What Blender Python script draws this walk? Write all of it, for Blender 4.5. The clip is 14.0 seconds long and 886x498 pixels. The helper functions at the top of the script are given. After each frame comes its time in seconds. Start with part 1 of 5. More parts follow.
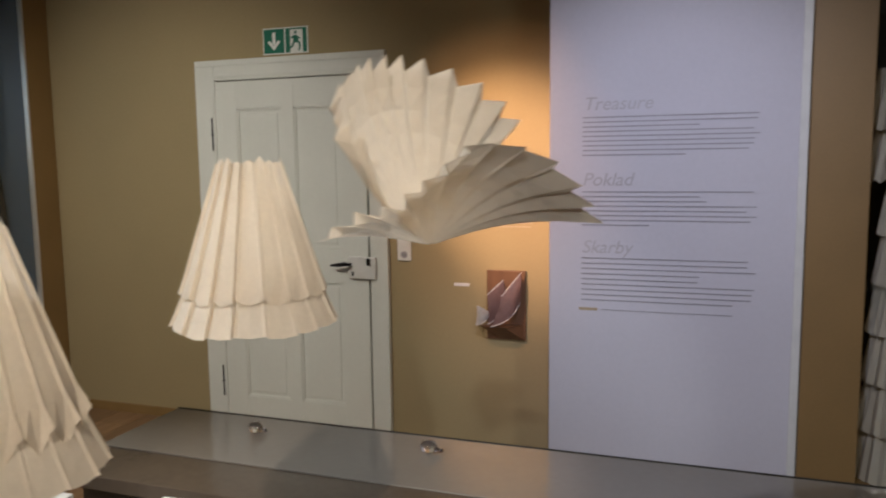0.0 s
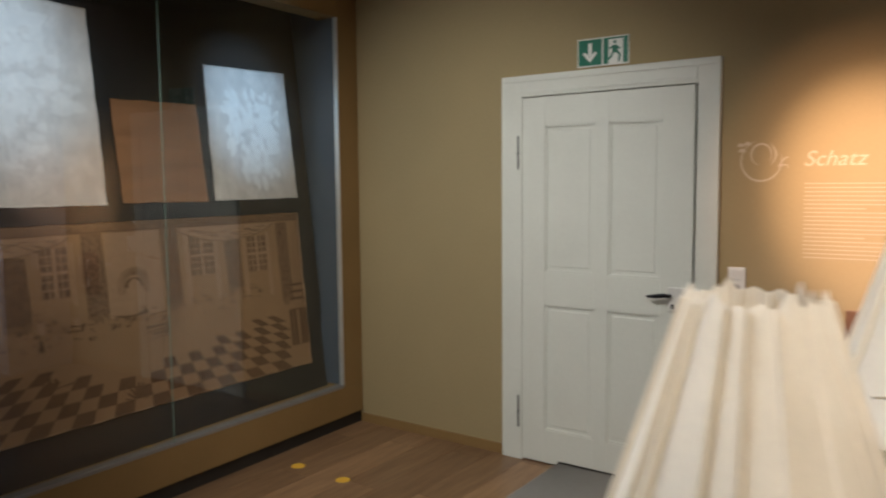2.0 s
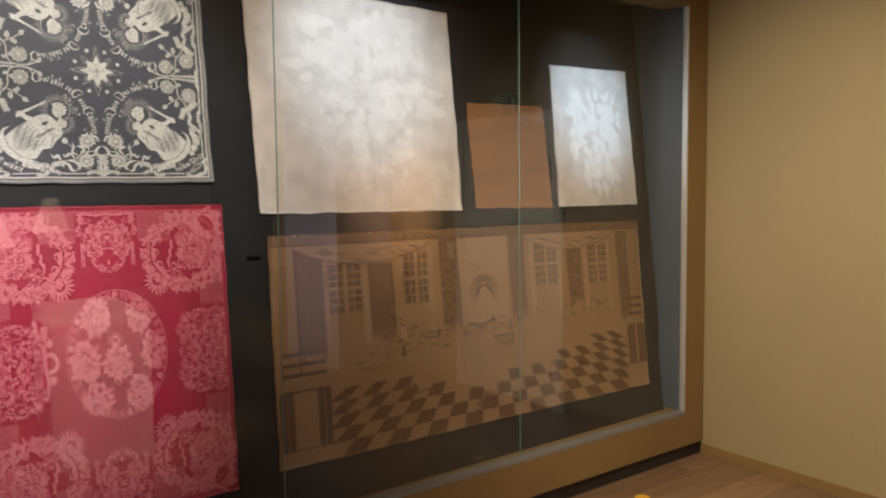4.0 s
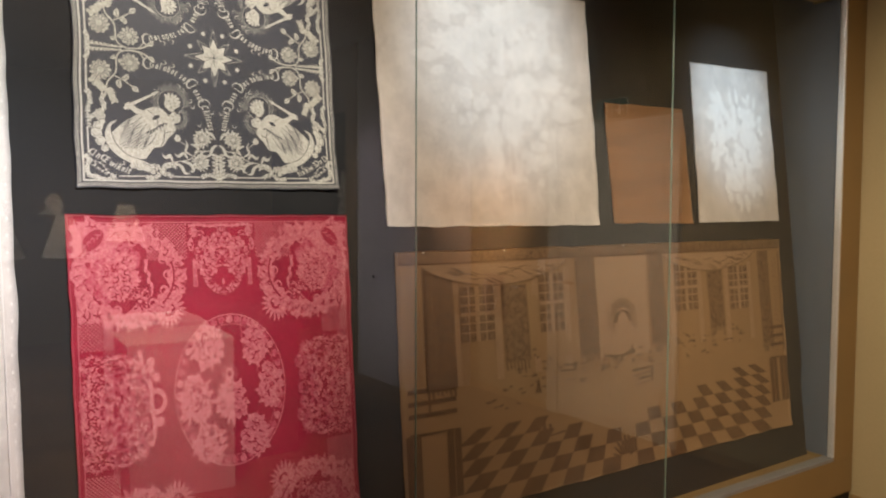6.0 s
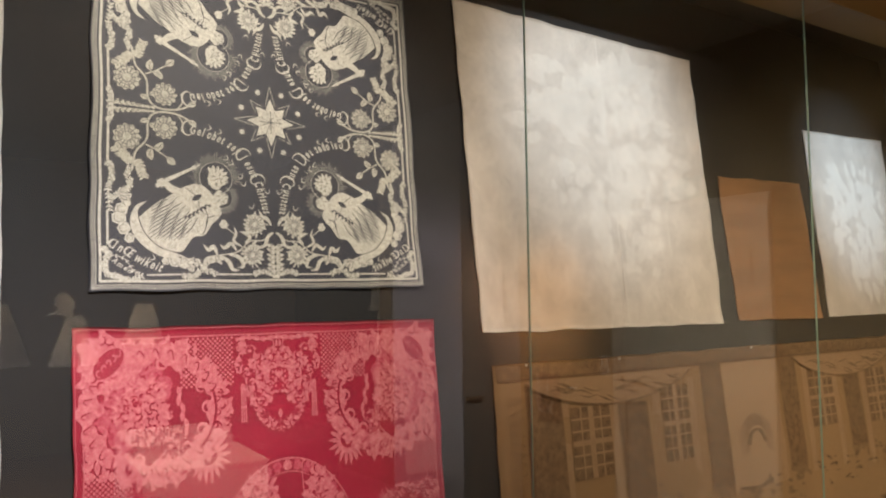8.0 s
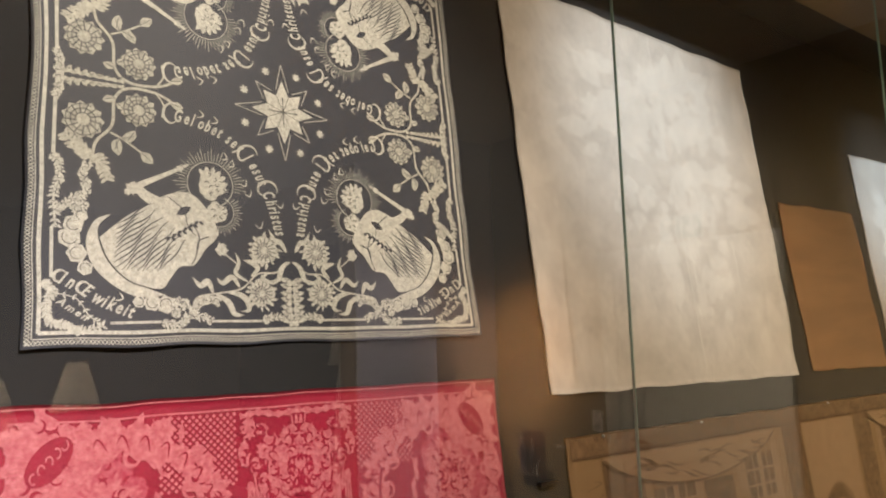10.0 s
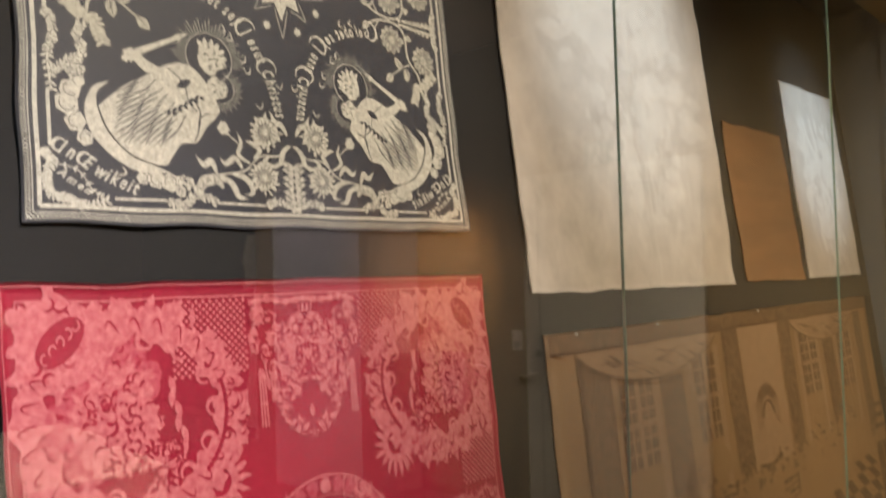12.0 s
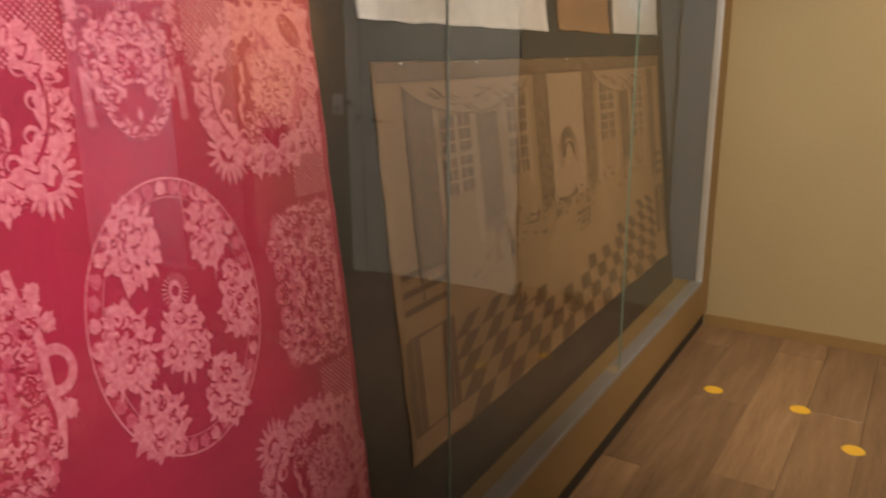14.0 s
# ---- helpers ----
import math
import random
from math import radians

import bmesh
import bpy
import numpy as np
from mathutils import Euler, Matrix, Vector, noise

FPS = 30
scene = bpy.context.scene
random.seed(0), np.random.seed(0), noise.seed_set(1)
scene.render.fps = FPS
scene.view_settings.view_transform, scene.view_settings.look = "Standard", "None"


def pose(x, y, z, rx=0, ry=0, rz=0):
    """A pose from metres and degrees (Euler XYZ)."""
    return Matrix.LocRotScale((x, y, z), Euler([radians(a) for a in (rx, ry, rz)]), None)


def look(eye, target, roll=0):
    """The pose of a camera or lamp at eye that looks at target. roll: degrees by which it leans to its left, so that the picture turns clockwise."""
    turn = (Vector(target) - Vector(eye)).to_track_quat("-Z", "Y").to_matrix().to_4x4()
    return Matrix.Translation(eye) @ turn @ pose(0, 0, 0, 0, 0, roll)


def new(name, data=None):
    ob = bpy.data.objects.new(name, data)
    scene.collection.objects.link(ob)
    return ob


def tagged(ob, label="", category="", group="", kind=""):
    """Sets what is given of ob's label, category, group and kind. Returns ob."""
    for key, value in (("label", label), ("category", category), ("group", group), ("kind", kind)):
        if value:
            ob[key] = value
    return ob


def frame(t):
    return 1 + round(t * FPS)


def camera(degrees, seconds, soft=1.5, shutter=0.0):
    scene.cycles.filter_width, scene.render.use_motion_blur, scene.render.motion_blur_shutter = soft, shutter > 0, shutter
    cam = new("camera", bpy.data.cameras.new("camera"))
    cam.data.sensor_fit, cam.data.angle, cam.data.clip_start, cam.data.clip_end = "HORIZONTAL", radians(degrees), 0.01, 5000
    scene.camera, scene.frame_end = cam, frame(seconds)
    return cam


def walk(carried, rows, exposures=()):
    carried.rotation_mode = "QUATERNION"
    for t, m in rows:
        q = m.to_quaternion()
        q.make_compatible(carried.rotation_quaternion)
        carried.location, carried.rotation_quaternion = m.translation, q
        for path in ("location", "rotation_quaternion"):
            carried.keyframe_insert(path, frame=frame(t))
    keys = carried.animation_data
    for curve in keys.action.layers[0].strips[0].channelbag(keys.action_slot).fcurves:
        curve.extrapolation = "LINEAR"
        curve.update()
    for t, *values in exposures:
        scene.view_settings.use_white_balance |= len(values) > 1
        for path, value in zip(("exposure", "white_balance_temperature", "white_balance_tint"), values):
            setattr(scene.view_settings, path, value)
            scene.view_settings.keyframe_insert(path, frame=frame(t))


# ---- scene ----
cam = camera(60.7, 14.0, soft=2.0, shutter=0.4)
PATH = [
    (0, (-0.132, 0.154, 1.593), (-0.786, 2.031, 1.366), -0.7),
    (0.6, (-0.302, 0.177, 1.587), (-1.062, 2.010, 1.339), -0.2),
    (1, (-0.425, 0.196, 1.603), (-1.251, 2.001, 1.363), -0.3),
    (1.5, (-0.580, 0.216, 1.608), (-1.571, 1.941, 1.401), -0.2),
    (2, (-0.743, 0.224, 1.607), (-1.901, 1.846, 1.434), -0.5),
    (2.2, (-0.805, 0.207, 1.609), (-2.024, 1.784, 1.445), -0.9),
    (2.5, (-0.918, 0.186, 1.600), (-2.236, 1.683, 1.453), -1.5),
    (3, (-1.065, 0.137, 1.581), (-2.535, 1.488, 1.452), -1.2),
    (3.5, (-1.177, 0.104, 1.571), (-2.750, 1.332, 1.440), -0.4),
    (4, (-1.300, 0.119, 1.578), (-2.938, 1.259, 1.441), -0.6),
    (6.5, (-2.074, 0.016, 1.585), (-3.786, 1.048, 1.516), 0.1),
    (7, (-2.238, 0.040, 1.600), (-3.958, 1.060, 1.621), -0.2),
    (7.5, (-2.372, 0.070, 1.600), (-4.087, 1.097, 1.674), -0.1),
    (8, (-2.535, 0.097, 1.617), (-4.242, 1.131, 1.744), -0.7),
    (8.5, (-2.708, 0.129, 1.620), (-4.400, 1.182, 1.784), -1.3),
    (9, (-2.860, 0.168, 1.626), (-4.526, 1.257, 1.825), -1.0),
    (11.5, (-3.243, 0.046, 1.608), (-4.738, 1.355, 1.841), -1.8),
    (12, (-3.236, 0.014, 1.558), (-4.678, 1.397, 1.631), -1.4),
    (12.5, (-3.238, -0.021, 1.522), (-4.600, 1.439, 1.423), -0.6),
    (13, (-3.249, -0.056, 1.475), (-4.528, 1.454, 1.188), -0.5),
    (13.5, (-3.236, -0.075, 1.448), (-4.432, 1.472, 1.030), -0.5),
    (14, (-3.206, -0.057, 1.442), (-4.256, 1.571, 0.942), -0.4),
]
EXPOSURES = [(0.0, 0.0, 5550, 8), (1.0, -0.2, 5550, 9), (1.5, -0.04, 5450, 8), (2.2, 0.33, 5250, 6), (2.6, 0.55, 5500, 8), (3.0, 0.66, 5900, 10), (4.0, 0.82, 6350, 14), (6.5, 0.82, 6750, 14), (9.0, 0.76, 7050, 14), (12.5, 0.77, 7250, 14), (13.3, 0.9, 6900, 13), (14.0, 0.95, 6500, 15)]
walk(cam, [(t, look(eye, target, roll)) for t, eye, target, roll in PATH], EXPOSURES)

# ---- world and lamps ----
world = bpy.data.worlds.new("world")
scene.world = world
world.use_nodes = True
world.node_tree.nodes["Background"].inputs[0].default_value = (1.0, 0.86, 0.7, 1)
world.node_tree.nodes["Background"].inputs[1].default_value = 0.02
CEIL = 3.15
WARM, SOFT_WARM, NEUTRAL, COOL = (1.0, 0.53, 0.27), (1.0, 0.84, 0.65), (1.0, 0.92, 0.84), (0.62, 0.82, 1.0)


def spot(name, eye, target, watts, degrees, colour, blend=0.6, radius=0.04):
    lamp = bpy.data.lights.new(name, "SPOT")
    lamp.energy, lamp.color, lamp.spot_size, lamp.spot_blend, lamp.shadow_soft_size = watts, colour, radians(degrees), blend, radius
    ob = new(name, lamp)
    ob.matrix_world = look(eye, target)
    return ob


spot("spot_wall_text", (-1.95, 1.9, 3.05), (-1.05, 4.0, 1.5), 760, 25, (1.0, 0.56, 0.3), 1.0)
# wider lamp added beside the first to give its soft spill
spot("spot_wall_text", (-1.93, 1.9, 3.05), (-1.05, 4.0, 1.4), 190, 38, WARM, 1.0)
# unseen spot added to light the text pier
spot("spot_panel", (-0.3, 0.9, 3.05), (-0.25, 3.42, 1.35), 178, 48, (0.94, 0.87, 0.96), 1.0)
spot("spot_table", (-0.1, -0.8, 3.05), (-0.85, 1.5, 1.0), 250, 21, (1.0, 0.78, 0.56), 0.7)
# unseen spot added to brighten the pleated fan
spot("spot_far", (0.5, -2.6, 2.95), (-0.28, 0.95, 1.52), 215, 15.5, (1.0, 0.93, 0.84), 0.8)
# added fill on the cones' left sides: cool ambient, then their mirror images
spot("fill_shades", (-2.6, -0.5, 3.05), (-0.75, 0.9, 1.3), 185, 44, (0.98, 0.97, 0.95), 0.8)
spot("fill_shades", (-3.0, 1.0, 3.05), (-0.8, 0.93, 1.4), 150, 16, (1.0, 0.87, 0.72), 0.6)
# added unseen lamp that brightens the plinths mirrored in the cabinet glass
spot("spot_plinth", (-3.1, 0.6, 3.05), (-1.7, 1.1, 0.55), 350, 38, (1.0, 0.86, 0.7), 0.8)
# broad unseen lamps added as ambient fill for the end wall and room
spot("fill_door", (-2.6, 1.2, 3.05), (-3.2, 4.0, 0.7), 285, 80, SOFT_WARM, 1.0, 0.2)
spot("fill_room", (1.5, -1.0, 3.05), (1.0, 1.2, 0.3), 220, 120, SOFT_WARM, 1.0, 0.2)
# unseen spots added in front of the display cabinet, aimed at single textiles
spot("spot_cabinet", (-2.75, 0.7, 3.08), (-4.3, 0.5, 1.8), 125, 56, NEUTRAL, 0.8, 0.03)
spot("spot_cabinet", (-2.75, 0.5, 3.08), (-4.2, 0.22, 0.98), 122, 40, (1.0, 0.9, 0.97), 1.0, 0.03)
spot("spot_cabinet", (-2.75, -0.3, 3.08), (-4.3, -0.3, 1.7), 62, 40, (0.5, 0.76, 1.0), 1.0, 0.03)
spot("spot_cabinet", (-2.75, 1.7, 3.08), (-4.4, 1.85, 2.2), 70, 36, COOL, 1.0, 0.03)
spot("spot_cabinet", (-2.75, 1.9, 3.08), (-4.4, 1.8, 1.9), 50, 62, SOFT_WARM, 1.0, 0.03)
spot("spot_cabinet", (-2.75, 3.2, 3.08), (-4.45, 3.35, 2.1), 112, 28, COOL, 1.0, 0.03)
spot("spot_cabinet", (-2.75, 2.6, 3.08), (-4.3, 2.4, 1.2), 29, 60, SOFT_WARM, 1.0, 0.03)


# ---- materials ----
def material(name, colour, rough=0.6, metal=0.0, second=None, scale=6.0, fine=80.0, vary=0.35, bump=0.15, grain=None, sheen=0.0, detail=6.0):
    """Principled surface with two scales of colour variation and fine relief."""
    m = bpy.data.materials.new(name)
    m.use_nodes = True
    nt = m.node_tree
    n, l = nt.nodes, nt.links
    p = n["Principled BSDF"]
    tc = n.new("ShaderNodeTexCoord")
    mp = n.new("ShaderNodeMapping")
    l.new(tc.outputs["Object"], mp.inputs[0])
    if grain:
        mp.inputs["Scale"].default_value = grain
    a, b = n.new("ShaderNodeTexNoise"), n.new("ShaderNodeTexNoise")
    for tex, s in ((a, scale), (b, fine)):
        l.new(mp.outputs[0], tex.inputs["Vector"])
        tex.inputs["Scale"].default_value = s
        tex.inputs["Detail"].default_value = detail
    add = n.new("ShaderNodeMath")
    add.operation = "MULTIPLY_ADD"
    l.new(b.outputs[0], add.inputs[0])
    add.inputs[1].default_value = 0.5
    l.new(a.outputs[0], add.inputs[2])
    ramp = n.new("ShaderNodeValToRGB")
    ramp.color_ramp.elements[0].position, ramp.color_ramp.elements[1].position = 0.5, 1.0
    c2 = second or tuple(c * (1 - vary) for c in colour)
    ramp.color_ramp.elements[0].color, ramp.color_ramp.elements[1].color = (*c2, 1), (*colour, 1)
    l.new(add.outputs[0], ramp.inputs[0])
    l.new(ramp.outputs[0], p.inputs["Base Color"])
    p.inputs["Roughness"].default_value, p.inputs["Metallic"].default_value = rough, metal
    if sheen:
        p.inputs["Sheen Weight"].default_value = sheen
    if bump:
        bp = n.new("ShaderNodeBump")
        bp.inputs["Strength"].default_value, bp.inputs["Distance"].default_value = bump, 0.004
        l.new(b.outputs[0], bp.inputs["Height"])
        l.new(bp.outputs[0], p.inputs["Normal"])
    return m


def weave(m, threads=5000.0, strength=0.1):
    """Adds the relief of crossing threads to a cloth."""
    n, l = m.node_tree.nodes, m.node_tree.links
    tc = n.new("ShaderNodeTexCoord")
    p = n["Principled BSDF"]
    height = None
    for axis in ("Y", "Z"):
        w = n.new("ShaderNodeTexWave")
        w.bands_direction = axis
        w.inputs["Scale"].default_value = threads / 20
        w.inputs["Distortion"].default_value = 1.5
        l.new(tc.outputs["Object"], w.inputs["Vector"])
        if height is None:
            height = w.outputs[1]
        else:
            mx = n.new("ShaderNodeMath")
            mx.operation = "ADD"
            l.new(height, mx.inputs[0])
            l.new(w.outputs[1], mx.inputs[1])
            height = mx.outputs[0]
    bp = n.new("ShaderNodeBump")
    bp.inputs["Strength"].default_value, bp.inputs["Distance"].default_value = strength, 0.001
    l.new(height, bp.inputs["Height"])
    if p.inputs["Normal"].links:
        l.new(p.inputs["Normal"].links[0].from_socket, bp.inputs["Normal"])
    l.new(bp.outputs[0], p.inputs["Normal"])
    return m


def glass(name, tint=(0.97, 0.99, 0.98), gloss=0.058):
    """Clear pane: see-through, with a mirror sheen that grows towards grazing angles."""
    m = bpy.data.materials.new(name)
    m.use_nodes = True
    nt = m.node_tree
    nt.nodes.remove(nt.nodes["Principled BSDF"])
    t, g, mix, f, up, scale = (nt.nodes.new(k) for k in ("ShaderNodeBsdfTransparent", "ShaderNodeBsdfGlossy", "ShaderNodeMixShader", "ShaderNodeLayerWeight", "ShaderNodeMath", "ShaderNodeMath"))
    t.inputs[0].default_value = (*tint, 1)
    g.inputs["Roughness"].default_value = 0.01
    f.inputs[0].default_value = 0.5
    up.operation, scale.operation = "POWER", "MULTIPLY_ADD"
    up.inputs[1].default_value = 4.0
    scale.inputs[1].default_value, scale.inputs[2].default_value = 0.36, gloss
    nt.links.new(f.outputs["Facing"], up.inputs[0])
    nt.links.new(up.outputs[0], scale.inputs[0])
    nt.links.new(scale.outputs[0], mix.inputs[0])
    nt.links.new(t.outputs[0], mix.inputs[1])
    nt.links.new(g.outputs[0], mix.inputs[2])
    nt.links.new(mix.outputs[0], nt.nodes["Material Output"].inputs[0])
    return m


def paper_cloth(name, colour):
    """Thin starched linen that lets some light through."""
    m = material(name, colour, 0.75, scale=9, fine=140, vary=0.1, bump=0.12)
    nt = m.node_tree
    p = nt.nodes["Principled BSDF"]
    tr, mix = nt.nodes.new("ShaderNodeBsdfTranslucent"), nt.nodes.new("ShaderNodeMixShader")
    nt.links.new(p.inputs["Base Color"].links[0].from_socket, tr.inputs[0])
    mix.inputs[0].default_value = 0.42
    nt.links.new(p.outputs[0], mix.inputs[1])
    nt.links.new(tr.outputs[0], mix.inputs[2])
    nt.links.new(mix.outputs[0], nt.nodes["Material Output"].inputs[0])
    return m


OCHRE = material("ochre_wall_paint", (0.345, 0.272, 0.138), 0.8, scale=1.3, fine=60, vary=0.12, bump=0.12)
OCHRE_FRAME = material("ochre_frame_paint", (0.25, 0.155, 0.055), 0.5, scale=3, fine=90, vary=0.15, bump=0.06)
LILAC = material("pale_grey_panel_paint", (0.58, 0.56, 0.6), 0.7, scale=1.5, fine=70, vary=0.08, bump=0.05)
CEILING = material("white_ceiling_paint", (0.5, 0.47, 0.42), 0.85, scale=2, fine=60, vary=0.1)
DOOR_WHITE = material("white_door_paint", (0.7, 0.71, 0.645), 0.42, scale=3, fine=50, vary=0.07, bump=0.08)
BLACK = material("black_board_cloth", (0.012, 0.0125, 0.014), 0.9, scale=5, fine=200, vary=0.3, bump=0.02)
KICK = material("black_plinth", (0.02, 0.017, 0.014), 0.6, scale=8, fine=90, bump=0.1)
GREY_LINING = material("grey_cabinet_lining", (0.068, 0.096, 0.135), 0.6, scale=4, fine=90, vary=0.1, bump=0.04)
CHANNEL = material("grey_metal_channel", (0.27, 0.265, 0.26), 0.45, 0.3, scale=10, fine=120, vary=0.15, bump=0.05)
BRIGHT_EDGE = material("brushed_aluminium", (0.75, 0.75, 0.74), 0.35, 0.6, scale=10, fine=150, vary=0.1, bump=0.03)
GLASS = glass("clear_cabinet_glass")
GLASS_EDGE = material("green_glass_edge", (0.22, 0.34, 0.28), 0.15, scale=20, fine=90, vary=0.2, bump=0.0)
IRON = material("black_iron", (0.02, 0.02, 0.022), 0.4, 0.7, scale=20, fine=120)
LOCK_WHITE = material("white_painted_metal", (0.68, 0.67, 0.63), 0.35, scale=20, fine=90, vary=0.1, bump=0.05)
PLASTIC = material("white_plastic", (0.74, 0.73, 0.69), 0.35, scale=20, fine=90, vary=0.04, bump=0.0)
# near-black that stands for the shade in holes and door gaps
DARK = material("hole_and_gap_shade", (0.03, 0.03, 0.03), 0.6, bump=0.0)
SIGN_GREEN = material("safety_green", (0.0, 0.14, 0.075), 0.45, scale=20, fine=80, vary=0.1, bump=0.0)
SIGN_WHITE = material("sign_white", (0.78, 0.8, 0.74), 0.5, scale=20, fine=80, vary=0.05, bump=0.0)
INK = material("grey_ink", (0.33, 0.315, 0.33), 0.7, vary=0.2, bump=0.0)
HEAD_INK = material("pale_grey_ink", (0.5, 0.475, 0.49), 0.7, vary=0.2, bump=0.0)
TAN_INK = material("tan_ink", (0.42, 0.33, 0.2), 0.7, vary=0.2, bump=0.0)
WALL_TEXT = material("white_wall_lettering", (0.52, 0.44, 0.32), 0.6, vary=0.05, bump=0.0)
HOLDER_WOOD = material("brown_wood", (0.2, 0.1, 0.05), 0.5, scale=3, fine=40, grain=(4, 4, 0.6), vary=0.4)
LEAFLET = material("pink_leaflet", (0.36, 0.23, 0.22), 0.5, scale=14, fine=60, vary=0.25, bump=0.0)
LEAFLET_WHITE = material("white_leaflet", (0.74, 0.71, 0.69), 0.5, vary=0.1, bump=0.0)
DOT = material("yellow_floor_sticker", (0.72, 0.42, 0.03), 0.5, scale=30, fine=90, vary=0.15, bump=0.0)
PAPER = paper_cloth("white_pleated_linen", (0.9, 0.835, 0.72))
TABLE_TOP = material("brown_lacquer", (0.11, 0.085, 0.062), 0.15, scale=3, fine=50, vary=0.25, bump=0.03)
TABLE_STRIP = material("glossy_pale_laminate", (0.22, 0.2, 0.172), 0.06, scale=3, fine=50, vary=0.1, bump=0.02)
PLINTH_WHITE = material("white_plinth_lacquer", (0.78, 0.76, 0.71), 0.5, scale=5, fine=70, vary=0.06, bump=0.05)
DROP = bpy.data.materials.new("clear_glass_drop")
DROP.use_nodes = True
DROP.node_tree.nodes["Principled BSDF"].inputs["Transmission Weight"].default_value = 1.0
DROP.node_tree.nodes["Principled BSDF"].inputs["Roughness"].default_value = 0.02
NYLON = glass("clear_thread", (0.98, 0.98, 0.98), 0.02)
NAVY = weave(material("navy_damask_ground", (0.027, 0.03, 0.044), 0.6, scale=5, fine=160, vary=0.3, bump=0.15, sheen=0.1))
CREAM = weave(material("cream_damask_figure", (0.6, 0.58, 0.5), 0.55, second=(0.34, 0.33, 0.29), scale=130, fine=260, bump=0.15))
RED = weave(material("crimson_damask_ground", (0.36, 0.005, 0.035), 0.5, scale=5, fine=120, vary=0.3, bump=0.15, sheen=0.15))
PINK = weave(material("pink_damask_figure", (0.59, 0.175, 0.195), 0.5, second=(0.45, 0.07, 0.098), scale=110, fine=240, bump=0.2, sheen=0.15, detail=3))
PINK_DIM = weave(material("dim_pink_damask_figure", (0.5, 0.1, 0.13), 0.5, second=(0.38, 0.02, 0.055), scale=90, fine=240, bump=0.2, sheen=0.15, detail=3))
CREAM_DIM = weave(material("dim_cream_damask_figure", (0.54, 0.52, 0.435), 0.6, second=(0.28, 0.27, 0.235), scale=150, fine=260, bump=0.15))
LINEN = weave(material("white_linen_damask", (0.76, 0.7, 0.65), 0.45, scale=11, fine=70, vary=0.28, bump=0.12, sheen=0.1))
LINEN_FIGURE = weave(material("satin_linen_figure", (0.845, 0.8, 0.755), 0.34, scale=25, fine=120, vary=0.1, bump=0.15))
LINEN_SATIN = weave(material("faint_satin_linen_figure", (0.81, 0.757, 0.71), 0.38, scale=11, fine=70, vary=0.2, bump=0.12, sheen=0.1))
COPPER = weave(material("orange_brown_silk", (0.34, 0.165, 0.075), 0.45, scale=6, fine=60, vary=0.32, bump=0.12, grain=(1, 0.5, 3)))
TAUPE = weave(material("taupe_linen_ground", (0.3, 0.172, 0.082), 0.6, scale=4, fine=90, vary=0.15, bump=0.12))
UMBER = weave(material("umber_woven_figure", (0.135, 0.066, 0.029), 0.6, scale=30, fine=120, vary=0.3, bump=0.1))
UMBER_LACE = weave(material("patterned_umber_figure", (0.22, 0.12, 0.06), 0.6, second=(0.095, 0.047, 0.021), scale=60, fine=150, bump=0.1, detail=2))
TAUPE_LIGHT = weave(material("light_taupe_figure", (0.35, 0.21, 0.12), 0.6, scale=30, fine=120, vary=0.15, bump=0.1))


def floor_material():
    m = material("oak_laminate", (0.3, 0.185, 0.095), 0.38, second=(0.17, 0.095, 0.045), scale=3.0, fine=22, grain=(9, 0.8, 9), bump=0.05)
    nt = m.node_tree
    info, hsv = nt.nodes.new("ShaderNodeObjectInfo"), nt.nodes.new("ShaderNodeHueSaturation")
    p = nt.nodes["Principled BSDF"]
    rng = nt.nodes.new("ShaderNodeMapRange")
    rng.inputs["To Min"].default_value, rng.inputs["To Max"].default_value = 0.72, 1.2
    nt.links.new(info.outputs["Random"], rng.inputs["Value"])
    nt.links.new(rng.outputs[0], hsv.inputs["Value"])
    nt.links.new(p.inputs["Base Color"].links[0].from_socket, hsv.inputs["Color"])
    nt.links.new(hsv.outputs[0], p.inputs["Base Color"])
    return m


OAK = floor_material()


# ---- building helpers ----
def mesh_of(name, verts, faces, mat, smooth=False):
    me = bpy.data.meshes.new(name)
    me.from_pydata([tuple(v) for v in verts], [], faces)
    me.validate()
    me.update()
    me.materials.append(mat)
    if smooth:
        for poly in me.polygons:
            poly.use_smooth = True
    return me


def part(name, src, mat, parent=None, label="", smooth=False):
    """Links a bmesh (or a ready mesh) as one object, under a thing or a part."""
    if isinstance(src, bmesh.types.BMesh):
        me = bpy.data.meshes.new(name)
        src.to_mesh(me)
        src.free()
        me.materials.append(mat)
        if smooth:
            for poly in me.polygons:
                poly.use_smooth = True
    else:
        me = src
    ob = new(name, me)
    if parent:
        ob.parent = parent
        ob.matrix_parent_inverse = parent.matrix_world.inverted()
    return tagged(ob, label)


def thing(name, at, label, category, group="", kind=""):
    ob = new(name)
    ob.empty_display_size = 0.05
    ob.location = at
    bpy.context.view_layer.update()
    return tagged(ob, label, category, group, kind)


def add_box(bm, lo, hi, bevel=0.0):
    made = bmesh.ops.create_cube(bm, size=1.0, matrix=Matrix.LocRotScale([(a + b) / 2 for a, b in zip(lo, hi)], None, [abs(b - a) for a, b in zip(lo, hi)]))
    if bevel:
        edges = {e for v in made["verts"] for e in v.link_edges}
        bmesh.ops.bevel(bm, geom=list(edges), offset=bevel, segments=2, affect="EDGES", profile=0.5)
    return bm


def box(lo, hi, bevel=0.0):
    return add_box(bmesh.new(), lo, hi, bevel)


